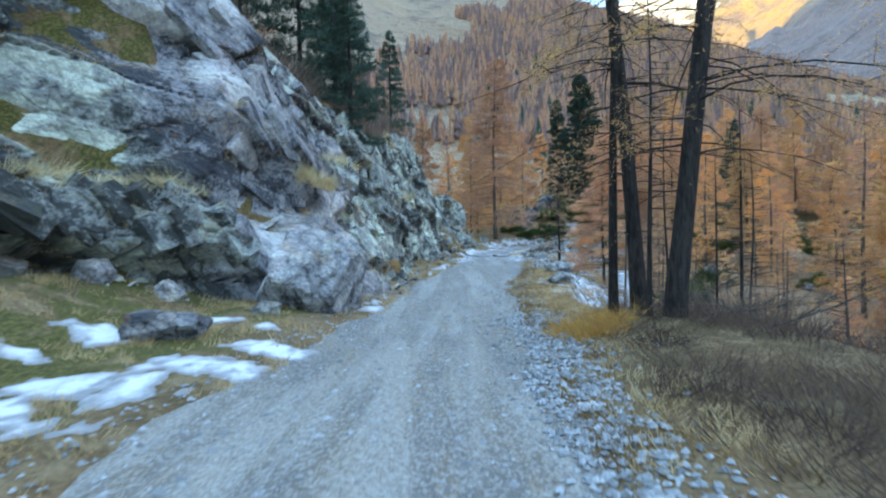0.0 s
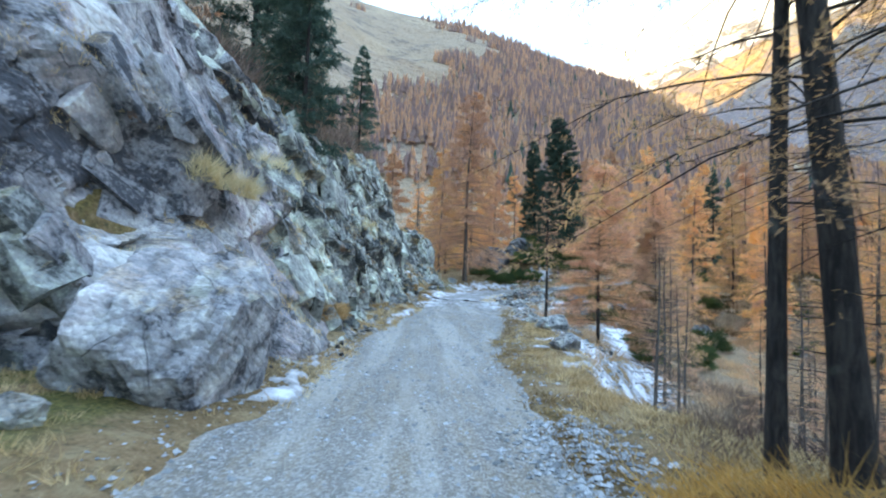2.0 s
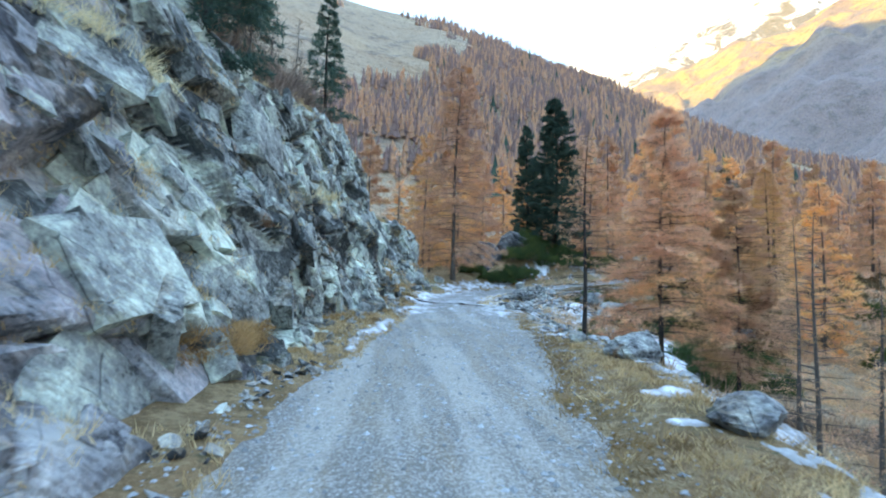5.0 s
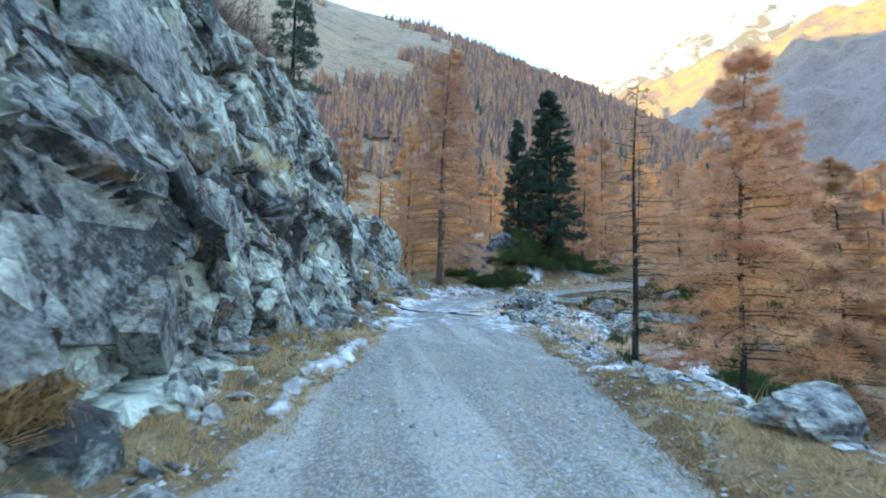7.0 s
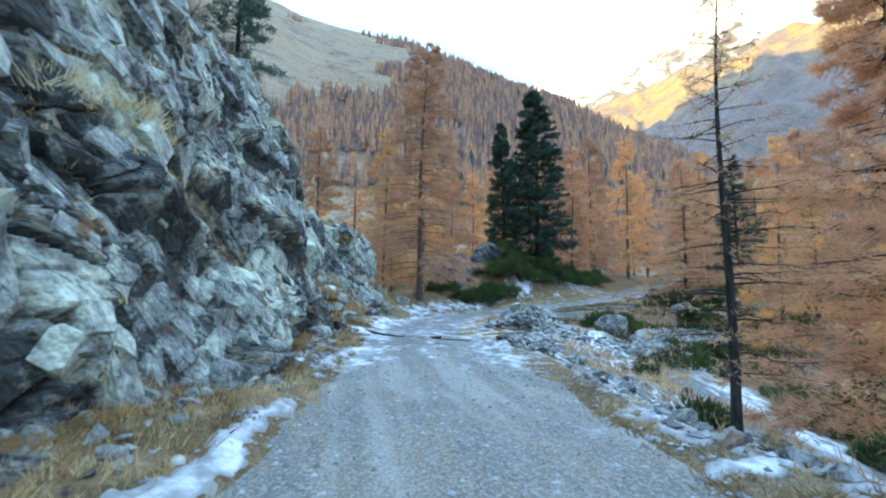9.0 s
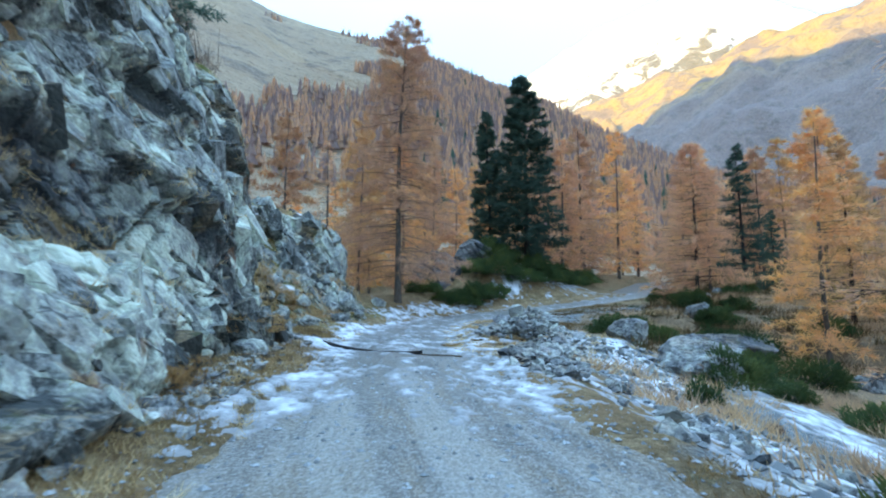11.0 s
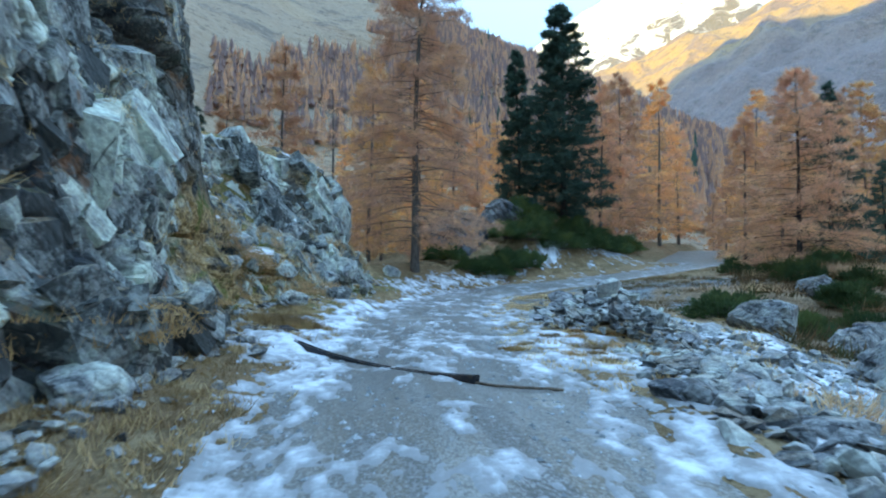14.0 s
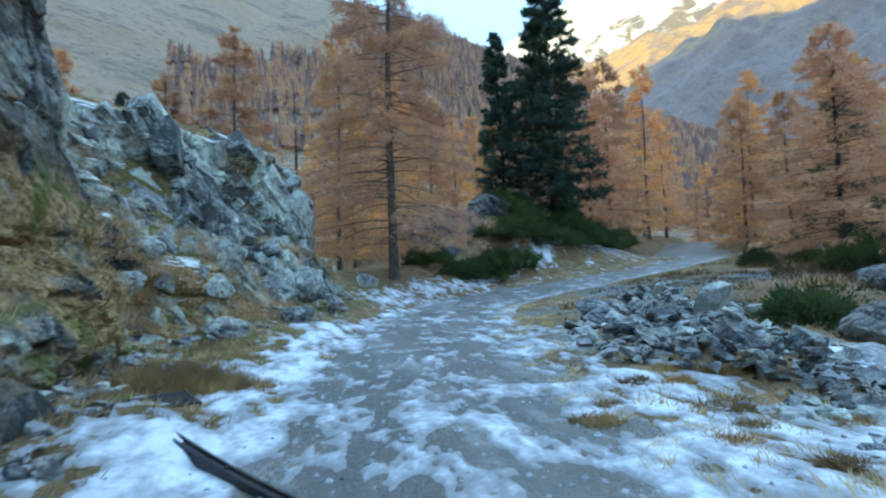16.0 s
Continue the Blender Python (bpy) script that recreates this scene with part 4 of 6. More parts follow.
light_a = tagged(place(conifer("larch_tree", LARCH, "tree", 4, 17, 3.9, 0.34, BARK_GREY, LARCH_GOLD, 90, 34, 5, 0.05, 0.28, 0.1, (0.5, 0.07), lite=True, full=0.6), 40.5, 88.5, 20, 1.25), group="larches of the wood")
light_b = tagged(place(conifer("larch_tree", "rust-brown larch standing in the wood", "tree", 5, 14, 3.3, 0.3, BARK_GREY, LARCH_RUST, 85, 32, 5, 0.05, 0.28, 0.1, (0.48, 0.066), lite=True, full=0.6), 46.8, 93.5, 70, 1.2), group="larches of the wood")
light_c = tagged(place(conifer("larch_tree", "slim rust-brown larch standing in the wood", "tree", 15, 12, 2.4, 0.26, BARK_GREY, LARCH_RUST, 80, 30, 5, 0.05, 0.25, 0.1, (0.42, 0.06), lite=True, full=0.6), 33, 52, 70, 1.1), group="larches of the wood")
light_d = tagged(place(conifer("larch_tree", "half-bare grey-brown larch in the wood", "tree", 16, 13, 2.6, 0.28, BARK_GREY, LARCH_RUST, 80, 36, 2, 0.06, 0.25, 0.1, (0.3, 0.03), lite=True, full=0.6), 25, 30, 10, 1.0), group="larches of the wood")
thin_larch = place(conifer("larch_tree", "slender half-bare larch on the road's bank", "tree", 8, 7.9, 1.9, 0.17, BARK, LARCH_RUST, 80, 30, 3, 0.14, 0.25, 0.12, (0.12, 0.014), (0.01, 0), split=True, full=0.75), 6.35, 27.6, 0, 0.88)
thin_rust = place(conifer("larch_tree", "slender rust-red larch below the bank", "tree", 9, 9.2, 2.5, 0.17, BARK, LARCH_RUST, 150, 84, 8, 0.12, 0.25, 0.12, (0.19, 0.014), full=0.6), 8.6, 27.0, 30, 0.92)
again(thin_rust, 11.3, 27.2, 140, 0.75)
bare_larch = tagged(place(conifer("larch_tree", "small bare grey larch on the steep bank", "tree", 10, 5.6, 1.3, 0.11, BARK_GREY, LARCH_RUST, 70, 22, 1, 0.12, 0.15, 0.15, (0.08, 0.012)), 5.9, 16.4), group="bare larches below the bank")
for x, y, a, k in ((6.9, 13.2, 50, 0.8), (7.6, 18.5, 120, 0.9), (8.8, 21.5, 200, 0.95), (5.6, 11.2, 260, 0.7), (10.5, 15.5, 300, 1.2), (12, 19.5, 20, 1.3), (9.2, 11.5, 90, 1.2)):
    again(bare_larch, x, y, a, k)

# the three dark larch stems by the road, and the thin stems beside them
NEAR = "thick dark larch trunk with sparse branches at the roadside"
place(conifer("larch_tree", NEAR, "tree", 21, 15, 3.4, 0.24, BARK, LARCH_GOLD, 95, 50, 9, 0.14, 0.42, 0.12, (0.045, 0.009), (-0.055, 0.02), 0.75, 0.6, 14, split=True), 3.18, 8.19)
place(conifer("larch_tree", NEAR, "tree", 22, 16, 3.6, 0.27, BARK, LARCH_GOLD, 110, 50, 12, 0.12, 0.42, 0.12, (0.06, 0.011), (0.105, -0.06), 0.75, 0.6, 16, split=True), 3.25, 7.14)
stem = place(conifer("larch_tree", "thin dark larch stem beside the thick ones", "tree", 23, 12, 1.3, 0.15, BARK, LARCH_GOLD, 50, 14, 1, 0.2, 0.3, 0.12, (0.05, 0.01), (0.02, 0), dead=10, split=True), 2.88, 8.58)
sapling = tagged(place(conifer("larch_tree", "thin bare larch sapling at the roadside", "tree", 24, 5, 0.7, 0.07, BARK, LARCH_GOLD, 34, 8, 1, 0.2, 0.2, 0.12, (0.05, 0.01), (0.02, 0.01)), 3.0, 7.36), group="saplings by the thick larches")
for x, y, a, k in ((5.2, 8.8, 210, 1.0), (4.3, 9.6, 80, 0.8), (4.6, 7.6, 300, 0.6), (3.9, 7.2, 20, 0.5)):
    again(sapling, x, y, a, k)

cembra = place(conifer("stone_pine", "tall dark green stone pine beside the bend", "tree", 31, 20.5, 4.3, 0.55, BARK, PINE, 300, 52, 8, 0.04, 0.12, 0.06, (0.36, 0.065), (-0.015, 0), 0.9, full=0.5), 20.5, 72.2, 0, 0.95)
place(conifer("stone_pine", "slim dark green stone pine beside the bend", "tree", 32, 19.5, 2.7, 0.4, BARK, PINE, 260, 44, 7, 0.04, 0.12, 0.06, (0.34, 0.065), (-0.01, 0), 0.9, full=0.6), 18.0, 76.5, 0, 0.96)
small_pine = tagged(conifer("stone_pine", "dark green pine on the slope", "tree", 33, 10.5, 2.2, 0.26, BARK, PINE, 110, 40, 6, 0.06, 0.18, 0.05, (0.24, 0.045), lite=True), group="pines on the slope")
place(small_pine, -4.3, 43.6, 0, 0.9)
for x, y, a, k in ((-5.6, 26.8, 40, 1.15), (-8.2, 29.5, 100, 1.25), (-9.5, 24, 160, 1.1), (-7.2, 35, 220, 1.0), (33, 56, 10, 0.6), (36, 62, 80, 1.25), (-6.5, 64, 15, 0.9), (-10, 52, 75, 1.1), (-4.2, 23.5, 130, 0.85)):
    again(small_pine, x, y, a, k)

# the larch wood on the far side of the road and in the valley
WOOD = {"a": light_a, "b": light_b, "c": light_c, "d": light_d}
taken = [(6.6, 63.1), (40.5, 88.5), (46.8, 93.5), (33, 52), (25, 30), (24.2, 53.2), (28.2, 46.8), (20.5, 71.2), (18, 76.5)]
for k, x, y, a, size in (("a", 4.2, 74, 40, 1.05), ("b", -2.5, 72, 100, 1.2), ("d", 1.0, 78, 150, 1.3), ("a", 9.5, 82, 200, 1.1), ("b", 13.5, 85, 260, 1.2), ("b", 27.5, 79, 300, 1.2), ("b", 31.5, 82, 30, 1.35), ("b", 29.5, 87, 80, 1.3),
                         ("b", 35.0, 88, 120, 1.2), ("b", 24.0, 84, 170, 1.15), ("b", 38.0, 72, 220, 0.95), ("a", 43.0, 76, 270, 1.0), ("b", 47.0, 82, 10, 1.1), ("c", 36.0, 66, 60, 1.0), ("b", 42.0, 66, 90, 1.0), ("a", 49.0, 70, 140, 0.95)):
    taken.append((x, y))
    again(WOOD[k], x, y, a, size)
rng = np.random.default_rng(5)
for lo, hi, count, kinds, low, high in (((8.5, 6), (22, 26), 24, "dcd", 0.3, 0.5), ((14, 8), (60, 44), 80, "aabcb", 0.48, 0.7), ((44, 44), (80, 115), 30, "abc", 0.8, 1.1), ((-2, 88), (30, 120), 20, "abc", 0.8, 1.15), ((-40, 66), (-4, 115), 18, "abd", 0.75, 1.1), ((-34, 18), (-9, 60), 10, "cd", 0.75, 1.1)):
    made = 0
    while made < count:
        x, y = rng.uniform(lo[0], hi[0]), rng.uniform(lo[1], hi[1])
        if min(math.hypot(x - a, y - b) for a, b in taken) < (2.2 if low < 0.5 else 3.2) or (x < 22 and 26 < y < 56) or (low == 0.48 and x < 23 and y < 30) or abs(float(along(np.array([x]), np.array([y]))[0][0])) < 5:
            made += 0.05
            continue
        taken.append((x, y))
        again(WOOD[kinds[int(rng.integers(len(kinds)))]], x, y, rng.uniform(0, 360), rng.uniform(low, high))
        made += 1


def far_wood(name, label, seed, count, b_range, w_range, material, tall):
    """Woods on the far slope, each tree a ragged cone of a few tiers."""
    rng = np.random.default_rng(seed)
    b, w, pts = hill_at
    vs, fs, at = [], [], 0
    n = 0
    while n < count:
        bb, ww = rng.uniform(*b_range), rng.uniform(*w_range)
        i, j = int((bb - b[0]) / (b[1] - b[0])), int(ww * 89)
        p = pts[j, i] + (pts[j, i + 1] - pts[j, i]) * rng.random() + (pts[j + 1, i] - pts[j, i]) * rng.random()
        if ww > 0.12 and fbm(np.array(p[0] / 60), np.array(p[1] / 60), 3, 3) < 0.34 + 0.5 * max(0, min(1, (9 - bb) / 14)) * max(0, min(1, (ww - 0.2) / 0.2)):
            n += 0.1
            continue
        h = tall * rng.uniform(0.6, 1.15)
        for tier in range(3):
            z0, z1, r = h * (0.12 + 0.26 * tier), h * (0.55 + 0.225 * tier), h * (0.17 - 0.045 * tier)
            th = np.linspace(0, 2 * np.pi, 6, endpoint=False) + rng.random()
            rr = r * rng.uniform(0.6, 1.25, 6)
            ring = np.stack([p[0] + rr * np.cos(th), p[1] + rr * np.sin(th), p[2] + z0 + rng.uniform(-0.06, 0.06, 6) * h], 1)
            vs.append(np.concatenate([ring, [[p[0], p[1], p[2] + z1]]]))
            fs.append(np.stack([at + np.arange(6), at + (np.arange(6) + 1) % 6, np.full(6, at + 6)], 1))
            at += 7
        n += 1
    return tagged(new(name, fill(name, np.concatenate(vs), np.concatenate(fs), material, smooth=False)), label, "forest", kind="stuff")


far_wood("larch_forest", "rust-brown larch forest on the far hillside", 1, 7600, (-14, 75), (0.1, 0.985), FAR_LARCH, 10)
far_wood("bare_forest", "grey-brown bare larches on the far hillside", 2, 7600, (-14, 75), (0.1, 0.985), FAR_BARE, 10)
far_wood("pine_forest", "dark pines among the far larches", 4, 200, (5, 75), (0.1, 0.8), PINE, 11)


# ---- loose stones ----
def stone_mesh(seed, flat=0.6, points=12):
    rng = random.Random(seed)
    bm = bmesh.new()
    for _ in range(points):
        v = Vector((rng.gauss(0, 1), rng.gauss(0, 1), rng.gauss(0, 1))).normalized()
        bm.verts.new((v.x * rng.uniform(0.75, 1), v.y * rng.uniform(0.6, 0.85), v.z * flat * rng.uniform(0.8, 1)))
    bmesh.ops.convex_hull(bm, input=bm.verts)
    for v in [v for v in bm.verts if not v.link_faces]:
        bm.verts.remove(v)
    me = bpy.data.meshes.new("stone")
    bm.to_mesh(me)
    bm.free()
    me.materials.append(STONE)
    me.attributes.new("green", "FLOAT", "POINT").data.foreach_set("value", np.full(len(me.vertices), rng.random(), np.float32))
    me.attributes.new("tone", "FLOAT", "POINT").data.foreach_set("value", np.full(len(me.vertices), 0.3 * rng.random() ** 2, np.float32))
    me.attributes.new("shade", "FLOAT", "POINT").data.foreach_set("value", np.full(len(me.vertices), 0.22 + 0.45 * rng.random(), np.float32))
    return me


STONES = [stone_mesh(40 + k, 0.22 + 0.08 * (k % 6)) for k in range(12)]


def rough_boulder(name, label, x, y, size, seed, sink=0.25, turn=0.0, dark=0.0, made_of=None):
    """A single large boulder, broken along planes."""
    rng = np.random.default_rng(seed)
    bm = bmesh.new()
    bmesh.ops.create_icosphere(bm, subdivisions=5 if size[0] > 0.7 else 4, radius=1)
    p = np.array([v.co for v in bm.verts])
    r = np.full(len(p), 1.25)
    for _ in range(22):
        n = unit(rng.normal(size=(1, 3)))[0]
        d = p @ n
        r = np.minimum(r, np.where(d > 0.1, rng.uniform(0.66, 0.98) / np.maximum(d, 0.1), 9))
    a, j, t = blocks(p[:, 0] * 3 + p[:, 2] * 2 + 9, p[:, 1] * 3 - p[:, 2] * 2 + 9, seed)
    r = r * (1 + 0.06 * a - 0.04 * np.exp(-j * 10) + 0.05 * (fbm(p[:, 0] * 4 + 9, p[:, 1] * 4 + p[:, 2] * 3 + 9, 3, seed) - 0.5))
    for v, k in zip(bm.verts, r):
        v.co = Vector((v.co.x * k * size[0], v.co.y * k * size[1], v.co.z * k * size[2]))
    me = bpy.data.meshes.new(name)
    bm.to_mesh(me)
    bm.free()
    me.materials.append(made_of or STONE)
    me.attributes.new("green", "FLOAT", "POINT").data.foreach_set("value", np.full(len(p), 0.2 if made_of else 0.7 - 0.7 * dark, np.float32))
    me.attributes.new("tone", "FLOAT", "POINT").data.foreach_set("value", np.clip(0.5 * np.exp(-j * 9) + 0.5 * dark, 0, 1).astype(np.float32))
    me.attributes.new("shade", "FLOAT", "POINT").data.foreach_set("value", np.clip(0.5 + 0.35 * (t - 0.5) - 0.35 * dark, 0, 1).astype(np.float32))
    ob = tagged(new(name, me), label, "boulder")
    ob.matrix_basis = pose(x, y, gz(x, y) + size[2] * (1 - 2 * sink) * 0.9, 0, 0, turn)
    return ob


rough_boulder("boulder", "blue-grey angular boulder on the grassy road bank", 5.0, 21.55, (0.58, 0.42, 0.36), 27, 0.28, 20, 0.16)
rough_boulder("boulder", "grey boulder at the grassy edge of the bank", 4.0, 17.2, (0.5, 0.42, 0.3), 13, 0.36, 60, 0.5)
rough_boulder("boulder", "dark flat slab lying in the snow at the rubble's edge", 6.15, 37.4, (0.46, 0.34, 0.16), 28, 0.3, 25, 0.5)
rough_boulder("boulder", "grey flat slab at the road's edge", 7.0, 38.6, (0.4, 0.3, 0.2), 29, 0.3, 80, 0.3)
rough_boulder("boulder", "small grey boulder in the grass of the bank", 4.75, 24.0, (0.26, 0.2, 0.2), 4, 0.3)
rough_boulder("boulder", "dark flat boulder lying among moss and snow", -4.1, 7.4, (0.75, 0.38, 0.30), 5, 0.35, 25, 0.75)
rough_boulder("boulder", "pale stone at the foot of the cliff", -3.3, 9.3, (0.3, 0.2, 0.2), 6, 0.3)
rough_boulder("boulder", "big mossy boulder below the road", 13.2, 39.5, (1.5, 1.2, 0.9), 7, 0.3, 40, 0.3)
rough_boulder("boulder", "large dark boulder under the junipers", 18.6, 44.3, (1.6, 1.2, 0.9), 8, 0.35, 10, 0.7)
rough_boulder("boulder", "pale weathered boulder beside the rubble", 13.6, 44.0, (1.0, 0.8, 0.55), 17, 0.3, 70, 0.3)
for k, (x, y, a, b, c) in enumerate(((-7.6, 8.7, 0.5, 0.4, 0.36), (-6.6, 9.5, 0.4, 0.36, 0.34), (-5.5, 10.1, 0.36, 0.3, 0.28))):
    rough_boulder("boulder", "blue-grey block lying under the overhanging cliff", x, y, (a, b, c), 220 + k, 0.35, 63 * k, 0.2 * (k % 2), ROCK)
rough_boulder("boulder", "grey slab at the foot of the cliff", 0.1, 37.6, (0.35, 0.3, 0.22), 9, 0.3)
rough_boulder("boulder", "pale rock at the foot of the outcrop", 2.2, 50.2, (0.45, 0.4, 0.3), 10, 0.3)
rough_boulder("boulder", "grey rock on the mossy slope", 0.9, 48.2, (0.5, 0.4, 0.35), 11, 0.3)
rough_boulder("boulder", "pale rock standing beside the larch", 5.0, 60.5, (0.5, 0.4, 0.45), 12, 0.3)

rough_boulder("boulder", "large pale lichen-covered boulder leaning on the cliff", -2.8, 11.5, (0.98, 1.4, 1.5), 14, 0.36, -24, 0.0, ROCK)
rough_boulder("boulder", "grey mossy rock hump behind the junipers", 11.0, 69.6, (2.6, 1.9, 1.9), 15, 0.3, 20, 0.7)
rough_boulder("boulder", "grey rock hump under the tall pines", 15.0, 73.0, (2.6, 2.0, 1.9), 16, 0.3, 70, 0.7)
FACE = ROCK_GRIDS[2].reshape(-1, 3)
for k, (y, z, r) in enumerate(((47.6, 2.6, 0.4), (48.3, 3.3, 0.5), (49.2, 2.4, 0.45), (50.2, 3.2, 0.6), (51.0, 2.2, 0.5), (51.6, 3.9, 0.55), (52.4, 2.6, 0.7), (53.2, 1.9, 0.45), (54.0, 2.8, 0.6), (55.2, 2.1, 0.5), (49.6, 4.4, 0.5), (56.2, 1.7, 0.45))):
    x, y, z = FACE[np.argmin((FACE[:, 1] - y) ** 2 + (FACE[:, 2] - z) ** 2)]
    rock = rough_boulder("boulder", "angular grey-green rock set in the grassy outcrop", float(x), float(y), (r, r * 0.8, r * 0.75), 200 + k, 0.3, 47 * k)
    rock.location.z = float(z)
for k, (x, y, a, b, c, dark) in enumerate(((9.45, 47.5, 0.7, 0.45, 0.26, 0.6), (9.75, 48.5, 0.55, 0.5, 0.34, 0.7), (10.5, 48.9, 0.6, 0.42, 0.3, 0.5), (8.6, 45.6, 0.5, 0.36, 0.15, 0.35), (9.3, 46.2, 0.62, 0.4, 0.16, 0.2), (10.2, 46.9, 0.6, 0.46, 0.2, 0.1), (11.0, 47.6, 0.7, 0.5, 0.28, 0.1), (8.7, 43.9, 0.5, 0.36, 0.16, 0.3), (12.2, 48.9, 0.8, 0.55, 0.4, 0.0))):
    rough_boulder("boulder", "dark blue-grey flat slab on the rubble" if dark > 0.3 else "pale grey flat slab on the rubble", x, y, (a, b, c), 240 + k, -0.1, 53 * k, dark).rotation_euler[0] = 0.25 * math.sin(2.4 * k)
rubble = tagged(new("rubble_pile"), "heap of broken grey-green slabs beside the road", "rubble")
rubble.location = (9.0, 45.0, gz(9, 45))
rng = np.random.default_rng(12)
for k in range(290):
    if k < 200:
        u = rng.random()
        x, y = 7.4 + 4.2 * u + rng.normal(0, 1.0), 41.0 + 8.5 * u + rng.normal(0, 0.8)
        size = 0.1 + 0.36 * rng.random() ** 2.4
    elif k < 235:
        u = rng.random()
        x, y = 5.9 + 2.9 * u + rng.normal(0, 0.35), 36.9 + 2.8 * u + rng.normal(0, 0.45)
        size = 0.14 + 0.28 * rng.random() ** 1.5
    else:
        y = rng.uniform(24, 43)
        x = np.interp(y, [17, 22, 27, 37, 44], [5.4, 6.5, 6.0, 10, 12]) + rng.normal(0, 0.9)
        size = 0.08 + 0.3 * rng.random() ** 2
    d, zr, hw = along(np.array([x]), np.array([y]))
    if d[0] < hw[0] + (0.15 if 200 <= k < 235 else 0.7) + size or apron(x, y) < 1:
        continue
    heap = 0.95 * math.exp(-(((x - 7.6 - 0.49 * (y - 41)) / 1.0) ** 2)) * (41 < y < 50)
    st = part("stone", STONES[k % 12], STONE, rubble)
    st.matrix_basis = Matrix.Translation(-Vector(rubble.location)) @ pose(x, y, gz(x, y) + heap * rng.random() + size * 0.12, rng.normal(0, 24), rng.normal(0, 24), rng.uniform(0, 360)) @ Matrix.Scale(size, 4)


def joined_stones(name, label, seed, xs, ys, sizes, lift):
    """Many angular stones in one mesh, for those too many to count."""
    rng = np.random.default_rng(seed)
    vs, fs, at, tone = [], [], 0, []
    base = []
    for me in STONES:
        co = np.empty(len(me.vertices) * 3)
        me.vertices.foreach_get("co", co)
        me.calc_loop_triangles()
        tri = np.empty(len(me.loop_triangles) * 3, np.int32)
        me.loop_triangles.foreach_get("vertices", tri)
        base.append((co.reshape(-1, 3), tri.reshape(-1, 3)))
    zs = surface_z(xs, ys) + lift
    for k, (x, y, z, r) in enumerate(zip(xs, ys, zs, sizes)):
        co, tri = base[k % 12]
        m = np.array(pose(0, 0, 0, rng.normal(0, 25), rng.normal(0, 25), rng.uniform(0, 360)))[:3, :3]
        vs.append(co @ m.T * r + np.array([x, y, z + 0.15 * r]))
        fs.append(tri + at)
        at += len(co)
        tone.append(np.full(len(co), rng.random()))
    n = sum(len(v) for v in vs)
    me = fill(name, np.concatenate(vs), np.concatenate(fs), STONE, smooth=False, attrs={"tone": 0.3 * np.concatenate(tone) ** 3, "shade": 0.65 - 0.4 * np.concatenate(tone), "green": np.full(n, 0.5)})
    return tagged(new(name, me), label, "stones", kind="stuff")


def pebbles(name, label, seed, pts, sizes):
    """Small stones, joined: eight-sided chips on the ground."""
    rng = np.random.default_rng(seed)
    n = len(pts)
    base = np.array([(1, 0, 0), (-1, 0, 0), (0, 1, 0), (0, -1, 0), (0, 0, 1), (0, 0, -1)], float)
    tri = np.array([(0, 2, 4), (2, 1, 4), (1, 3, 4), (3, 0, 4), (2, 0, 5), (1, 2, 5), (3, 1, 5), (0, 3, 5)])
    v = base[None] * rng.uniform(0.6, 1.3, (n, 6, 1)) * np.array([1, 0.8, 0.55])
    th = rng.uniform(0, 2 * np.pi, n)
    c, s_ = np.cos(th)[:, None], np.sin(th)[:, None]
    v = np.stack([v[..., 0] * c - v[..., 1] * s_, v[..., 0] * s_ + v[..., 1] * c, v[..., 2]], -1) * sizes[:, None, None]
    v = v + pts[:, None]
    f = (tri[None] + (np.arange(n) * 6)[:, None, None]).reshape(-1, 3)
    me = fill(name, v.reshape(-1, 3), f, PEBBLE, smooth=False)
    return tagged(new(name, me), label, "gravel", kind="stuff")


def pebble_material():
    n = Nodes("pebbles", 0.8)
    r = n.island()
    base = n.mix(r, (0.15, 0.165, 0.17), (0.50, 0.53, 0.55))
    return n.done(n.mix(n.ramp(n.noise(n.co(), 40, 3), 0.4, 0.6, 0, 0.4), base, (0.2, 0.2, 0.2)))


PEBBLE = pebble_material()
rng = np.random.default_rng(14)


def scatter(n, x0, x1, y0, y1):
    return rng.uniform(x0, x1, n), rng.uniform(y0, y1, n)


u = rng.random(900)
x, y = 7.3 + 4.4 * u + rng.normal(0, 1.2, 900), 40.2 + 9.6 * u + rng.normal(0, 0.9, 900)
d, zr, hw = along(x, y)
keep = (d > hw + 0.8) & (apron(x, y) > 0.95)
x, y = x[keep], y[keep]
joined_stones("rubble_stones", "small broken stones filling the rubble heap", 61, x, y, 0.05 + 0.16 * rng.random(len(x)) ** 2, 0.75 * np.exp(-((x - 7.6 - 0.49 * (y - 41)) / 1.0) ** 2) * rng.random(len(x)))
y = rng.uniform(22, 42, 900)
x = np.interp(y, [17, 22, 27, 37, 44], [5.4, 6.5, 6.0, 10, 12]) + rng.normal(0, 0.9, 900)
d, zr, hw = along(x, y)
keep = d > hw + 0.7
x, y = x[keep], y[keep]
joined_stones("gully_stones", "angular stones lying in the snowy gully", 62, x, y, 0.05 + 0.2 * rng.random(len(x)) ** 2.2, 0.0)
y = np.concatenate([rng.uniform(9, 56, 520), rng.uniform(31, 48, 560)])
x = np.interp(y, FOOT_Y, FOOT_X) + 0.15 + np.abs(rng.normal(0, 0.42, 1080))
d, zr, hw = along(x, y)
keep = d < -hw - 0.1
x, y = x[keep], y[keep]
joined_stones("cliff_debris", "fallen stones along the foot of the cliff", 63, x, y, 0.04 + 0.17 * rng.random(len(x)) ** 2.5, 0.0)
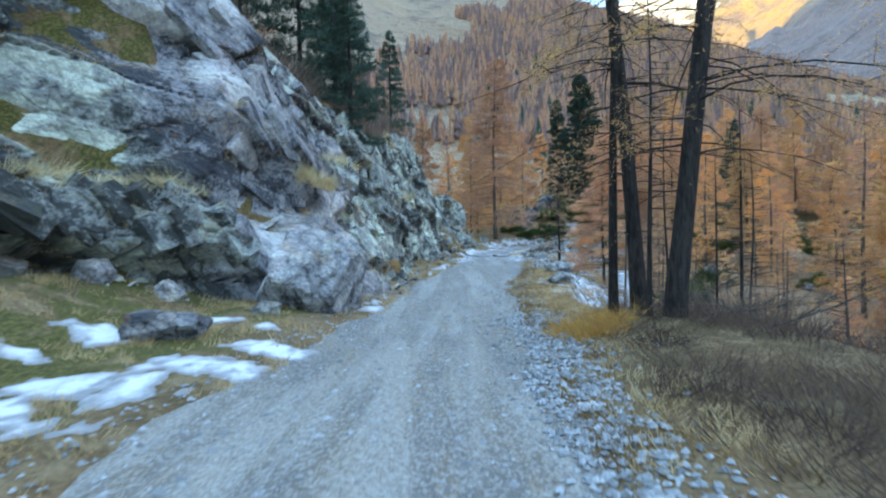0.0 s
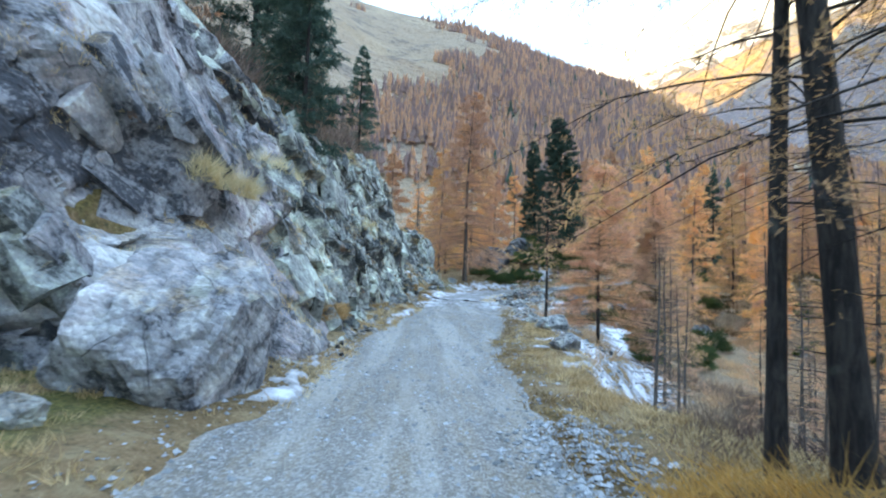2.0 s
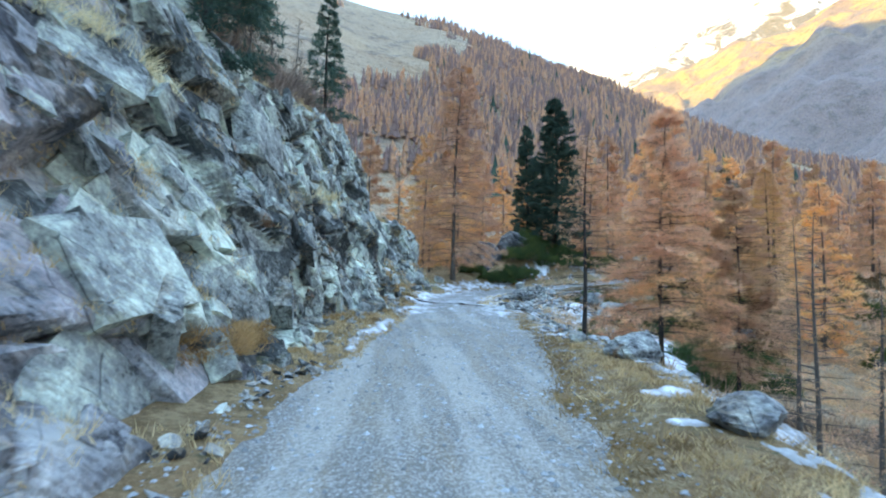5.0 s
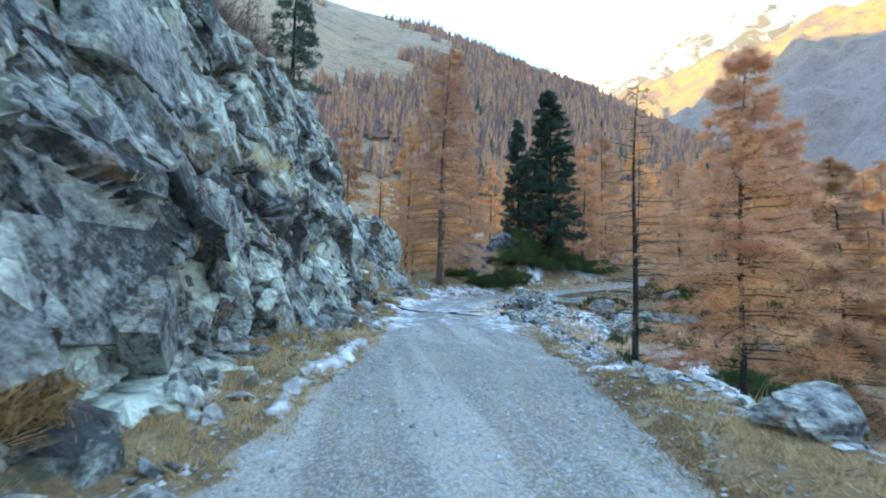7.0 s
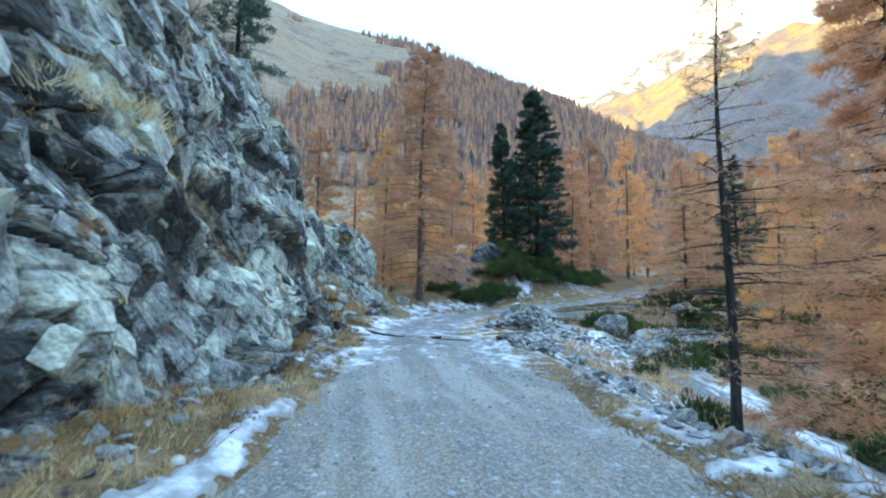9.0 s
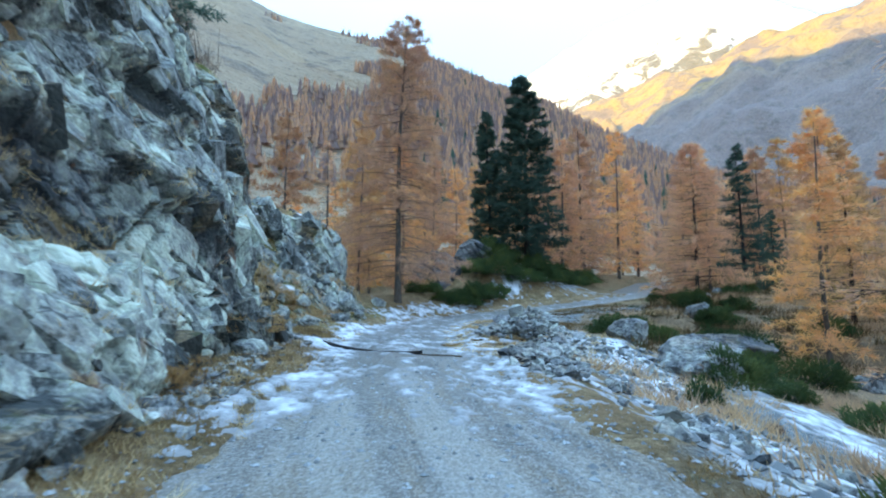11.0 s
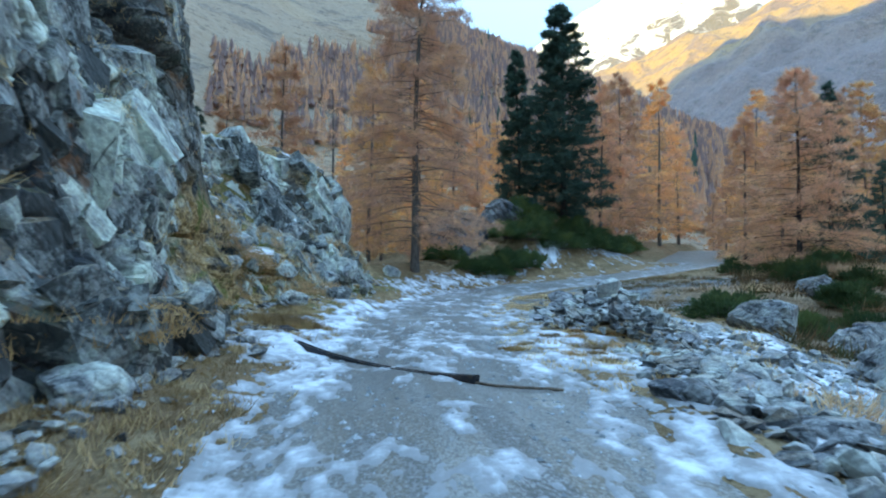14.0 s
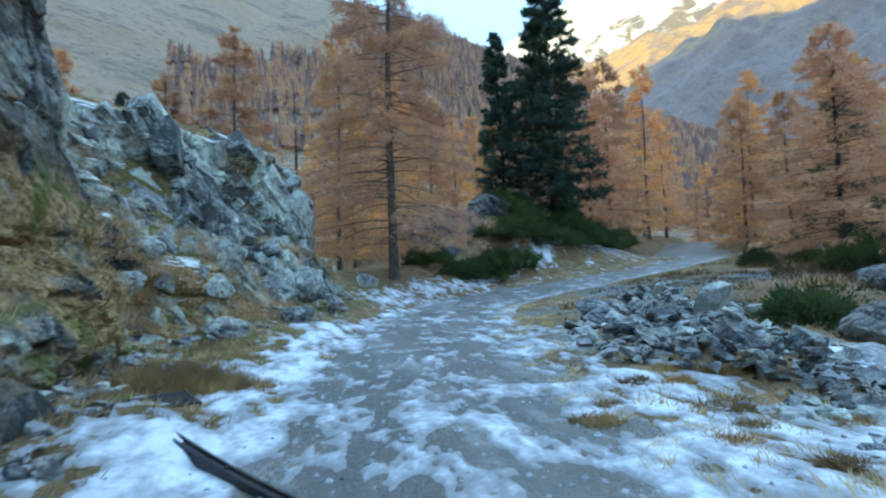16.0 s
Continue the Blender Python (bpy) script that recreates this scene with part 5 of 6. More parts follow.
y = rng.uniform(34.2, 41.5, 420)
x = 6.3 + 0.42 * (y - 36) + rng.normal(0, 0.6, 420)
d, zr, hw = along(x, y)
keep = d > hw + 0.45
x, y = x[keep], y[keep]
joined_stones("edge_rubble", "broken grey-green stones strewn along the road's edge", 64, x, y, 0.05 + 0.22 * rng.random(len(x)) ** 2, 0.0)
x, y = scatter(26000, -3, 7.5, 1, 46)
d, zr, hw = along(x, y)
keep = (np.abs(d) < hw + 0.55) & (rng.random(len(x)) < 0.45 + 0.5 * (np.abs(d) / hw) ** 2)
x, y = x[keep], y[keep]
pebbles("road_gravel", "loose grey gravel scattered over the road", 15, np.stack([x, y, surface_z(x, y) + 0.003], 1), 0.011 + 0.046 * rng.random(len(x)) ** 2.6)
x, y = scatter(9000, -3, 7, 2, 38)
d, zr, hw = along(x, y)
keep = (np.abs(d) < hw + 0.7) & (rng.random(len(x)) < 0.06 + 0.5 * smooth_step(0.35, 1.0, d / hw) + 0.3 * smooth_step(0.6, 1.0, -d / hw))
x, y = x[keep], y[keep]
pebbles("road_stones", "larger pale stones lying loose on the road", 18, np.stack([x, y, surface_z(x, y) + 0.004], 1), 0.018 + 0.04 * rng.random(len(x)) ** 3)
x, y = scatter(15000, 0.7, 3.2, 1, 11)
d, zr, hw = along(x, y)
keep = np.exp(-((d - hw - 0.15) / 0.42) ** 2) > rng.random(len(x))
x, y = x[keep], y[keep]
pebbles("gravel_berm", "pale gravel pushed up along the road's edge", 16, np.stack([x, y, surface_z(x, y) + 0.012], 1), 0.012 + 0.05 * rng.random(len(x)) ** 2.2)
x, y = scatter(9000, 4.5, 15, 16, 52)
d, zr, hw = along(x, y)
keep = (d > hw + 0.5) & (np.abs(x - np.interp(y, [16, 22, 27, 37, 44, 52], [5.3, 6.4, 6.0, 10, 10.5, 12])) < 0.5 + 1.6 * rng.random(len(x)))
x, y = x[keep], y[keep]
pebbles("scree", "small broken stones in the gully", 17, np.stack([x, y, surface_z(x, y) + 0.03], 1), 0.03 + 0.12 * rng.random(len(x)) ** 2)


# ---- grass, heather, juniper ----
def tuft_field(name, label, category, seed, pts, count, height, spread_, lean_, width, material):
    """Tufts of thin blades; pts: their feet."""
    rng = np.random.default_rng(seed)
    n = len(pts) * count
    at = np.repeat(np.asarray(pts, float), count, 0)
    at[:, :2] += rng.normal(0, spread_, (n, 2))
    size = np.repeat(rng.uniform(0.6, 1.25, len(pts)), count)
    lean = np.repeat(rng.normal(0, lean_, (len(pts), 2)), count, 0) + rng.normal(0, 0.45, (n, 2))
    way = unit(np.concatenate([lean, np.ones((n, 1))], 1))
    v, f = blades(rng, at - np.array([0, 0, 0.02]), way, height * size * rng.uniform(0.5, 1.2, n), width * rng.uniform(0.6, 1.4, n))
    return tagged(new(name, fill(name, v, f, material)), label, category, kind="stuff")


def feet(x, y):
    return np.stack([x, y, surface_z(x, y)], 1)


rng = np.random.default_rng(18)
# left verge
x, y = scatter(15000, -7, 3, 3, 60)
d, zr, hw = along(x, y)
inside = x - np.interp(y, FOOT_Y, FOOT_X)
keep = (d < -hw + 0.15) & (inside > -0.6) & (snow_cover(x, y) < 0.02) & (fbm(x * 0.9, y * 0.9, 3, 66) + 0.15 * rng.random(len(x)) > 0.5 + 0.07 * (y < 12))
tuft_field("verge_grass", "dry straw grass along the foot of the cliff", "grass", 19, feet(x[keep], y[keep]), 12, 0.17, 0.06, 0.35, 0.012, STRAW)
# right shoulder
x, y = scatter(18000, 0.5, 9, 3, 30)
d, zr, hw = along(x, y)
keep = (d > hw - 0.1) & ((y > 8.3) | (d < hw + 1.3)) & ((y > 14) | (d < hw + 2.2)) & (snow_cover(x, y) < 0.02) & (fbm(x * 0.8, y * 0.8, 3, 68) + 0.2 * rng.random(len(x)) > 0.52)
brown = rng.random(len(x)) + 0.6 * np.exp(-((d - hw) / 0.7) ** 2) > 0.62
tuft_field("bank_grass", "matted straw grass on the road bank", "grass", 20, feet(x[keep & ~brown], y[keep & ~brown]), 11, 0.17, 0.07, 0.7, 0.012, STRAW)
tuft_field("bank_grass", "matted brown grass on the road bank", "grass", 37, feet(x[keep & brown], y[keep & brown]), 11, 0.13, 0.07, 0.9, 0.012, PIT_GRASS)
x, y = scatter(900, 5.0, 14, 37, 56)
d, zr, hw = along(x, y)
keep = (d > hw * 0.8) & (rng.random(len(x)) < 0.5)
tuft_field("snow_tufts", "brown grass tufts poking through the snow", "grass", 21, feet(x[keep], y[keep]), 44, 0.15, 0.09, 0.5, 0.016, STRAW)
x, y = scatter(5200, -2, 3.5, 26, 48)
d, zr, hw = along(x, y)
keep = (d < -hw - 0.05) & (x > np.interp(y, FOOT_Y, FOOT_X) - 0.3) & (snow_cover(x, y) < 0.0) & (fbm(x * 1.1, y * 1.1, 3, 67) > 0.38)
tuft_field("brown_verge_grass", "wet brown grass between the cliff's fallen stones", "grass", 36, feet(x[keep], y[keep]), 12, 0.15, 0.07, 0.5, 0.012, PIT_GRASS)
# golden tussock by the thick larches
th, r = rng.uniform(0, 2 * np.pi, 170), np.sqrt(rng.random(170))
tuft_field("golden_tussock", "golden dry grass covered in larch needles", "grass", 22, feet(2.35 + 0.6 * r * np.cos(th), 8.0 + 0.9 * r * np.sin(th)), 11, 0.4, 0.09, 1.2, 0.012, GOLD_GRASS)
for k, (x, y, wide) in enumerate(((6.79, 42.56, 0.14), (7.22, 42.31, 0.12), (7.15, 41.46, 0.3), (7.8, 41.43, 0.26), (5.55, 41.4, 0.2), (6.3, 40.4, 0.14), (6.9, 40.9, 0.13), (7.5, 42.9, 0.15), (6.0, 41.9, 0.1), (7.9, 40.6, 0.14), (6.6, 39.7, 0.12), (8.2, 42.6, 0.2))):
    th, r = rng.uniform(0, 2 * np.pi, 60), np.sqrt(rng.random(60))
    tuft_field("tussock", "golden-brown grass tussock poking through the snow", "grass", 400 + k, feet(x + wide * 1.3 * r * np.cos(th), y + wide * 0.7 * r * np.sin(th)), 26, 0.1 + 0.25 * wide, 0.05, 1.6, 0.012, RUST_GRASS if k % 2 else PIT_GRASS)
# ledges
ledge = []
for g in ROCK_GRIDS:
    du, dv = np.gradient(g, axis=1), np.gradient(g, axis=0)
    nrm = np.cross(du, dv)
    nrm /= np.linalg.norm(nrm, axis=-1, keepdims=True) + 1e-9
    ok = (g[..., 2] > 0.5) & ((np.abs(nrm[..., 2]) > 0.62) | (fbm((g[..., 1] * 0.72 - g[..., 2] * 0.70) * 0.35, (g[..., 1] * 0.55 + g[..., 2] * 0.83) * 0.9, 3, 95) > 0.635)) & (g[..., 1] > 7) & (fbm(g[..., 1] * 0.7, g[..., 2] * 0.9, 3, 70) > 0.45)
    pts = g[ok]
    ledge.append(pts[rng.random(len(pts)) < min(1, 1800 / max(len(pts), 1))])
tuft_field("ledge_grass", "straw grass hanging from the rock ledges", "grass", 23, np.concatenate(ledge), 11, 0.18, 0.06, 0.4, 0.01, STRAW)
slope = ROCK_GRIDS[2].reshape(-1, 3)
slope = slope[(slope[:, 1] < 57) & (slope[:, 2] > 1.1) & (slope[:, 2] < 3.8) & (fbm(slope[:, 1] * 0.8, slope[:, 2] * 0.9, 3, 97) > 0.5)]
tuft_field("outcrop_grass", "rust and straw grass growing over the broken outcrop", "grass", 30, slope[rng.random(len(slope)) < min(1, 900 / len(slope))], 22, 0.26, 0.1, 0.5, 0.016, STRAW)
tuft_field("outcrop_heath", "rusty heath growing over the broken outcrop", "shrub", 34, slope[rng.random(len(slope)) < min(1, 450 / len(slope))], 26, 0.24, 0.14, 0.5, 0.018, BRUSH)
def on_face(k, y0, y1, z0, z1, n):
    """Places on a rock face between two heights."""
    g = ROCK_GRIDS[k].reshape(-1, 3)
    g = g[(g[:, 1] > y0) & (g[:, 1] < y1) & (g[:, 2] > z0) & (g[:, 2] < z1)]
    return g[rng.permutation(len(g))[:n]]


tuft_field("rusty_grass", "rust-brown grass on a low ledge of the cliff", "grass", 32, np.concatenate([on_face(0, 18.4, 21.2, 0.7, 1.1, 80), on_face(1, 25.5, 28, 0.5, 0.9, 60), on_face(1, 33, 35, 0.9, 1.3, 50), on_face(1, 37, 42, 1.5, 1.9, 70)]) + np.array([0.16, 0, 0]), 30, 0.2, 0.1, 0.9, 0.011, RUST_GRASS)
tuft_field("ledge_tussock", "long straw grass drooping over a ledge", "grass", 33, np.concatenate([on_face(0, 13.9, 16.0, 3.4, 3.75, 110), on_face(0, 6.5, 11.4, 2.8, 3.1, 90), on_face(0, 17.5, 20.5, 4.6, 4.9, 60), on_face(1, 27, 30, 4.2, 4.5, 60)]), 26, 0.42, 0.08, 0.7, 0.012, PALE_STRAW)
# heather and bare shrubs
x, y = scatter(1700, 1.6, 9, 1.5, 16)
d, zr, hw = along(x, y)
keep = (d > hw + 1.1) & (y < 9.5 + 4.5 * (d > hw + 1.9)) & (fbm(x * 0.9, y * 0.9, 3, 72) > 0.40 - 0.05 * (y < 4.5)) & (np.hypot(x - 2.35, y - 8.0) > 1.0)
tuft_field("heather", "dark brown bare heather and twigs on the bank", "shrub", 24, feet(x[keep], y[keep]), 34, 0.4, 0.2, 0.8, 0.009, HEATHER)
x, y = scatter(2400, 4, 22, 7, 34)
d, zr, hw = along(x, y)
keep = (y < 26) & (d > hw + 2.6 + 1.2 * (y > 24)) & ((y < 14) | (np.abs(gully_off(x, y)) > 1.3)) & (fbm(x * 0.4, y * 0.4, 3, 78) > 0.42) & ((y < 13) | (np.abs(x - np.interp(y, [13, 17, 22, 27, 37], [4.8, 5.2, 6.3, 5.9, 10])) > 1.3))
tuft_field("bank_shrubs", "grey-brown bare shrubs on the steep bank below the road", "shrub", 35, feet(x[keep], y[keep]), 60, 0.95, 0.3, 0.5, 0.016, TWIG)
x, y = scatter(3600, 12, 60, 42, 84)
d, zr, hw = along(x, y)
keep = ((d > hw + 3.2) | (d < -hw - 2)) & (np.hypot(x - 9, y - 45) > 4) & ((d < 0) | (np.abs((x - 2.4) / (y - 30.0) - 0.62) > 0.16)) & (fbm(x * 0.3, y * 0.3, 3, 75) > 0.42)
tuft_field("heath", "rust-brown heath and bilberry scrub beside the bend", "shrub", 29, feet(x[keep], y[keep]), 34, 0.55, 0.3, 0.6, 0.05, HEATH)
x, y = scatter(1500, 11, 34, 43, 64)
d, zr, hw = along(x, y)
keep = (d > hw + 1.2) & (np.hypot(x - 9, y - 45) > 4) & (fbm(x * 0.45, y * 0.45, 3, 79) > 0.44)
tuft_field("low_heath", "low brown heath on the flat beside the road", "shrub", 31, feet(x[keep], y[keep]), 34, 0.22, 0.22, 0.6, 0.03, HEATH)
x, y = scatter(4200, 5, 42, 12, 62)
d, zr, hw = along(x, y)
keep = (d > hw + 2.5 + 5 * (y > 38)) & ((y > 43) | (np.abs(gully_off(x, y)) > 1.5)) & (fbm(x * 0.5, y * 0.5, 3, 74) > 0.45)
tuft_field("undergrowth", "brown undergrowth below the road", "shrub", 25, feet(x[keep], y[keep]), 40, 0.55, 0.26, 0.6, 0.026, BRUSH)
def cliff_top(n, y0, y1, deep):
    """Places on the slope just behind the cliff's edge."""
    y = rng.uniform(y0, y1, n)
    return np.interp(y, FOOT_Y, FOOT_X) - 0.9 - np.interp(y, LEAN_Y, LEAN_K) * np.interp(y, TOP_Y, TOP_Z) - deep * rng.random(n) ** 1.5, y


x, y = cliff_top(260, 16, 46, 3.0)
tuft_field("cliff_shrubs", "grey bare shrubs on top of the cliff", "shrub", 26, feet(x, y), 50, 1.4, 0.35, 0.4, 0.03, TWIG)
for k in range(16):
    x, y = cliff_top(1, 24, 45, 2.0)
    again(bare_larch, float(x[0]), float(y[0]), rng.uniform(0, 360), rng.uniform(0.35, 0.7))
x, y = cliff_top(500, 12, 46, 1.2)
tuft_field("cliff_grass", "straw grass along the top edge of the cliff", "grass", 28, feet(x, y), 26, 0.35, 0.12, 0.5, 0.02, STRAW)


def juniper(label, x, y, size, seed):
    """A low dense evergreen bush: stems and needles."""
    rng = np.random.default_rng(seed)
    ob = tagged(new("juniper_bush"), label, "bush")
    n = int(2600 * size[0] * size[1])
    p = unit(rng.normal(size=(n, 3)))
    p[:, 2] = np.abs(p[:, 2])
    lump = 0.3 + 1.15 * fbm(p[:, 0] * 2.6 + 5, p[:, 1] * 2.6 + p[:, 2] * 2.6, 3, seed)
    at = p * (lump * rng.uniform(0.7, 1.0, n))[:, None] * np.array(size)
    v, f = blades(rng, at, unit(p + rng.normal(0, 0.5, (n, 3)) + np.array([0, 0, 0.4])), 0.17, 0.05)
    part("foliage", fill("foliage", v, f, JUNIPER), JUNIPER, ob)
    stems = [tube([(0, 0, -0.1), tuple(q * 0.4), tuple(q * 0.85)], [0.03, 0.02, 0.006], 4) for q in at[:: max(1, n // 26)]]
    v, f = merged(stems)
    tagged(part("branchwork", fill("branchwork", v, f, BARK_GREY), BARK_GREY, ob), kind="stuff")
    ob.matrix_basis = pose(x, y, gz(x, y) - 0.05, 0, 0, rng.uniform(0, 360))
    return ob


JUN = "low dark green juniper beside the road bend"
for k, (x, y, sx, sy, sz) in enumerate(((13.5, 67.0, 2.4, 1.6, 1.6), (16.8, 69.2, 2.8, 1.8, 2.0), (20.3, 70.6, 2.6, 1.7, 1.9), (23.6, 72.2, 2.0, 1.6, 1.8), (26.5, 75.2, 2.2, 1.8, 1.5), (29.5, 78.0, 2.2, 1.8, 1.5), (11, 66, 1.5, 1.3, 1.0), (9.0, 67.0, 1.7, 1.4, 1.0), (17, 72.5, 3, 2, 1.8), (23, 75, 2.5, 2, 1.8), (12.5, 65.8, 1.9, 1.2, 1.1), (15.3, 67.2, 2.2, 1.4, 1.3), (18.6, 68.9, 2.4, 1.4, 1.4), (21.8, 70.2, 2.2, 1.4, 1.4), (14.6, 69.6, 2.4, 1.6, 1.4), (24.8, 72.4, 1.8, 1.3, 1.2))):
    juniper(JUN, x, y, (sx, sy, sz), 80 + k)
for k, (x, y, sx, sy, sz) in enumerate(((22.5, 51.5, 1.4, 1.1, 1.0), (24.5, 50.5, 1.1, 0.9, 0.8), (15.5, 45.0, 1.1, 0.8, 0.7), (10.2, 36.0, 0.5, 0.4, 0.6), (7.3, 29.5, 0.5, 0.5, 0.5), (19, 46, 1.4, 1.1, 0.9), (14.3, 46.6, 1.2, 0.9, 0.8), (16.2, 48.2, 1.2, 1.0, 0.8), (21.5, 48.5, 1.2, 1.0, 1.0), (16.8, 41.5, 1.1, 0.9, 0.8), (12.4, 30.4, 1.2, 0.9, 0.8), (13.6, 33.2, 1.3, 1.0, 0.8), (11.6, 28.2, 1.0, 0.8, 0.7), (15.6, 36.0, 1.3, 1.0, 0.9), (15.4, 31.0, 1.3, 1.0, 0.9), (17.2, 33.6, 1.3, 1.1, 0.9))):
    juniper("low green juniper among the stones", x, y, (sx, sy, sz), 90 + k)


rng = np.random.default_rng(91)
low_juniper = tagged(juniper("low dark juniper in the heath below the road", 18.5, 40.5, (1.3, 1.0, 0.9), 120), group="junipers in the heath")
tan_boulder = tagged(rough_boulder("boulder", "weathered grey-brown boulder in the heath", 15.2, 43.0, (1.0, 0.75, 0.65), 121, 0.3, 15, 0.35), group="boulders in the heath")
for k in range(34):
    x, y = rng.uniform(12, 36), rng.uniform(34, 62)
    d = float(along(np.array([x]), np.array([y]))[0][0])
    if d < 6.5 or math.hypot(x - 9, y - 45) < 4.5 or 0.45 < (x - 2.4) / (y - 30.0) < 0.8:
        continue
    if k % 3:
        again(low_juniper, x, y, rng.uniform(0, 360), rng.uniform(0.6, 1.3))
    else:
        again(tan_boulder, x, y, rng.uniform(0, 360), rng.uniform(0.5, 1.3)).location.z += 0.15


def dead_branch(x, y, turn, length, seed, lift):
    """A fallen bare branch with forking twigs."""
    rng = np.random.default_rng(seed)
    u = np.linspace(0, 1, 7)
    main = np.stack([u * length, 0.08 * length * np.sin(u * 4 + seed), lift * u * length + 0.05], 1)
    ob = tagged(new("dead_branch"), "fallen grey larch branch with bare twigs", "branch", "fallen branches by the larches")
    v, f = tube(main, 0.016 * (1.1 - u), 5)
    part("stem", fill("stem", v, f, BARK_GREY), BARK_GREY, ob)
    for k in range(9):
        a = rng.uniform(0.2, 0.95)
        p = np.array([np.interp(a, u, main[:, c]) for c in range(3)])
        way = np.array([rng.uniform(0.4, 1), rng.choice([-1, 1]) * rng.uniform(0.4, 1), rng.uniform(-0.1, 0.7)]) * length * rng.uniform(0.15, 0.4)
        v, f = tube([p, p + way * 0.55 + np.array([0, 0, 0.03]), p + way], [0.008, 0.006, 0.002], 4)
        part("twig", fill("twig", v, f, BARK_GREY), BARK_GREY, ob)
    ob.matrix_basis = pose(x, y, gz(x, y), 0, 0, turn)


for k, (x, y, turn, length, lift) in enumerate(((3.6, 7.0, -20, 1.6, 0.12), (3.4, 7.6, 15, 1.9, 0.3), (3.8, 7.9, -50, 1.5, 0.2), (4.2, 6.6, 120, 1.4, 0.25), (3.5, 8.3, 40, 1.7, 0.15), (4.7, 7.4, 200, 1.3, 0.35), (3.9, 6.2, -10, 1.5, 0.3), (2.9, 7.9, -100, 1.0, 0.1))):
    dead_branch(x, y, turn, length, 300 + k, lift)


# ---- drain bar across the road, and its pit ----
def steel_material():
    n = Nodes("dark steel", 0.5)
    f = n.noise(n.co(), 6, 5, 0.7)
    n.b.inputs["Metallic"].default_value = 0.6
    return n.done(n.mix(n.ramp(f, 0.45, 0.65), (0.035, 0.035, 0.04), (0.09, 0.065, 0.05)), f, 0.3, 0.01)


STEEL = steel_material()
a, b = Vector((1.3, 42.0)), Vector((4.1, 38.55))
drain = tagged(new("drain_channel"), "dark steel drain channel laid slantwise across the road", "drain")
mid = (a + b) / 2
length = (b - a).length
steps = np.linspace(0, 1, 25)
heights = surface_z(a.x + (b.x - a.x) * steps, a.y + (b.y - a.y) * steps)
slope, start = np.polyfit(steps * length, heights, 1)
level = start + slope * length / 2
sag = np.polyfit(steps - 0.5, heights - start - slope * steps * length, 2)
sag[2] += 0.4 * (heights - start - slope * steps * length - np.polyval(sag, steps - 0.5)).max()
drain.matrix_basis = pose(mid.x, mid.y, level, 0, -math.degrees(math.atan(slope)), math.degrees(math.atan2(b.y - a.y, b.x - a.x)))


def bar(name, sx, sy, sz, x, y, z, parent, material=STEEL):
    bm = bmesh.new()
    bmesh.ops.create_cube(bm, size=1)
    bmesh.ops.scale(bm, vec=(sx, sy, sz), verts=bm.verts)
    bmesh.ops.bevel(bm, geom=list(bm.edges), offset=min(sx, sy, sz) * 0.15, segments=1, affect="EDGES")
    ob = part(name, bm, material, parent)
    ob.location = (x, y, z)
    return ob


def bent_bar(name, y, wide, top, deep):
    """A flat bar that follows the road's camber."""
    us = np.linspace(-0.5, 0.5, 25)
    zs = np.polyval(sag, us)
    v, f = [], []
    for u, z in zip(us, zs):
        v += [(u * length, y - wide / 2, z + top - 0.004), (u * length, y - wide / 2 + 0.004, z + top), (u * length, y + wide / 2 - 0.004, z + top), (u * length, y + wide / 2, z + top - 0.004), (u * length, y + wide / 2, z + top - deep), (u * length, y - wide / 2, z + top - deep)]
    for k in range(24):
        for m in range(6):
            f.append((6 * k + m, 6 * k + 6 + m, 6 * k + 6 + (m + 1) % 6, 6 * k + (m + 1) % 6))
    f += [tuple(range(6)), tuple(range(149, 143, -1))]
    me = bpy.data.meshes.new(name)
    me.from_pydata(v, [], f)
    me.materials.append(STEEL)
    return part(name, me, STEEL, drain)


bent_bar("rail", 0.04, 0.03, 0.026, 0.14)
bent_bar("rail", -0.04, 0.03, 0.026, 0.14)
bent_bar("channel_floor", 0.0, 0.05, 0.006, 0.04)
for k in range(5):
    u = -0.42 + 0.21 * k
    bar("spacer", 0.03, 0.052, 0.03, u * length, 0, float(np.polyval(sag, u)) + 0.01, drain)
hose = drain.matrix_basis.inverted()
v, f = tube([hose @ Vector(p) for p in ((4.05, 38.62, 0.93), (4.3, 38.36, 0.93), (4.6, 38.22, 0.93), (4.9, 38.17, 0.92), (5.1, 38.2, 0.89))], [0.018] * 5, 8)
RUSTY = bark_material("rusty pipe", (0.10, 0.075, 0.055), (0.17, 0.125, 0.09))
part("outlet_pipe", fill("outlet_pipe", v, f, RUSTY), RUSTY, drain, "bent brown outlet pipe")
grate = tagged(new("drain_grate"), "rusty iron grate over the drain pit", "grate")
grate.matrix_basis = pose(1.15, 42.85, gz(1.15, 42.85) + 0.03, 6, 0, 30)
for k in range(9):
    bar("grate_bar", 0.6, 0.025, 0.03, 0, -0.24 + 0.06 * k, 0, grate)
bar("grate_frame", 0.03, 0.56, 0.04, -0.31, 0, 0, grate)
bar("grate_frame", 0.03, 0.56, 0.04, 0.31, 0, 0, grate)
th, r = rng.uniform(0, 2 * np.pi, 170), np.sqrt(rng.random(170))
tuft_field("pit_grass", "brown dry grass round the drain pit", "grass", 27, feet(1.1 + 0.75 * r * np.cos(th), 44.0 + 0.5 * r * np.sin(th)), 40, 0.3, 0.07, 0.5, 0.013, PIT_GRASS)


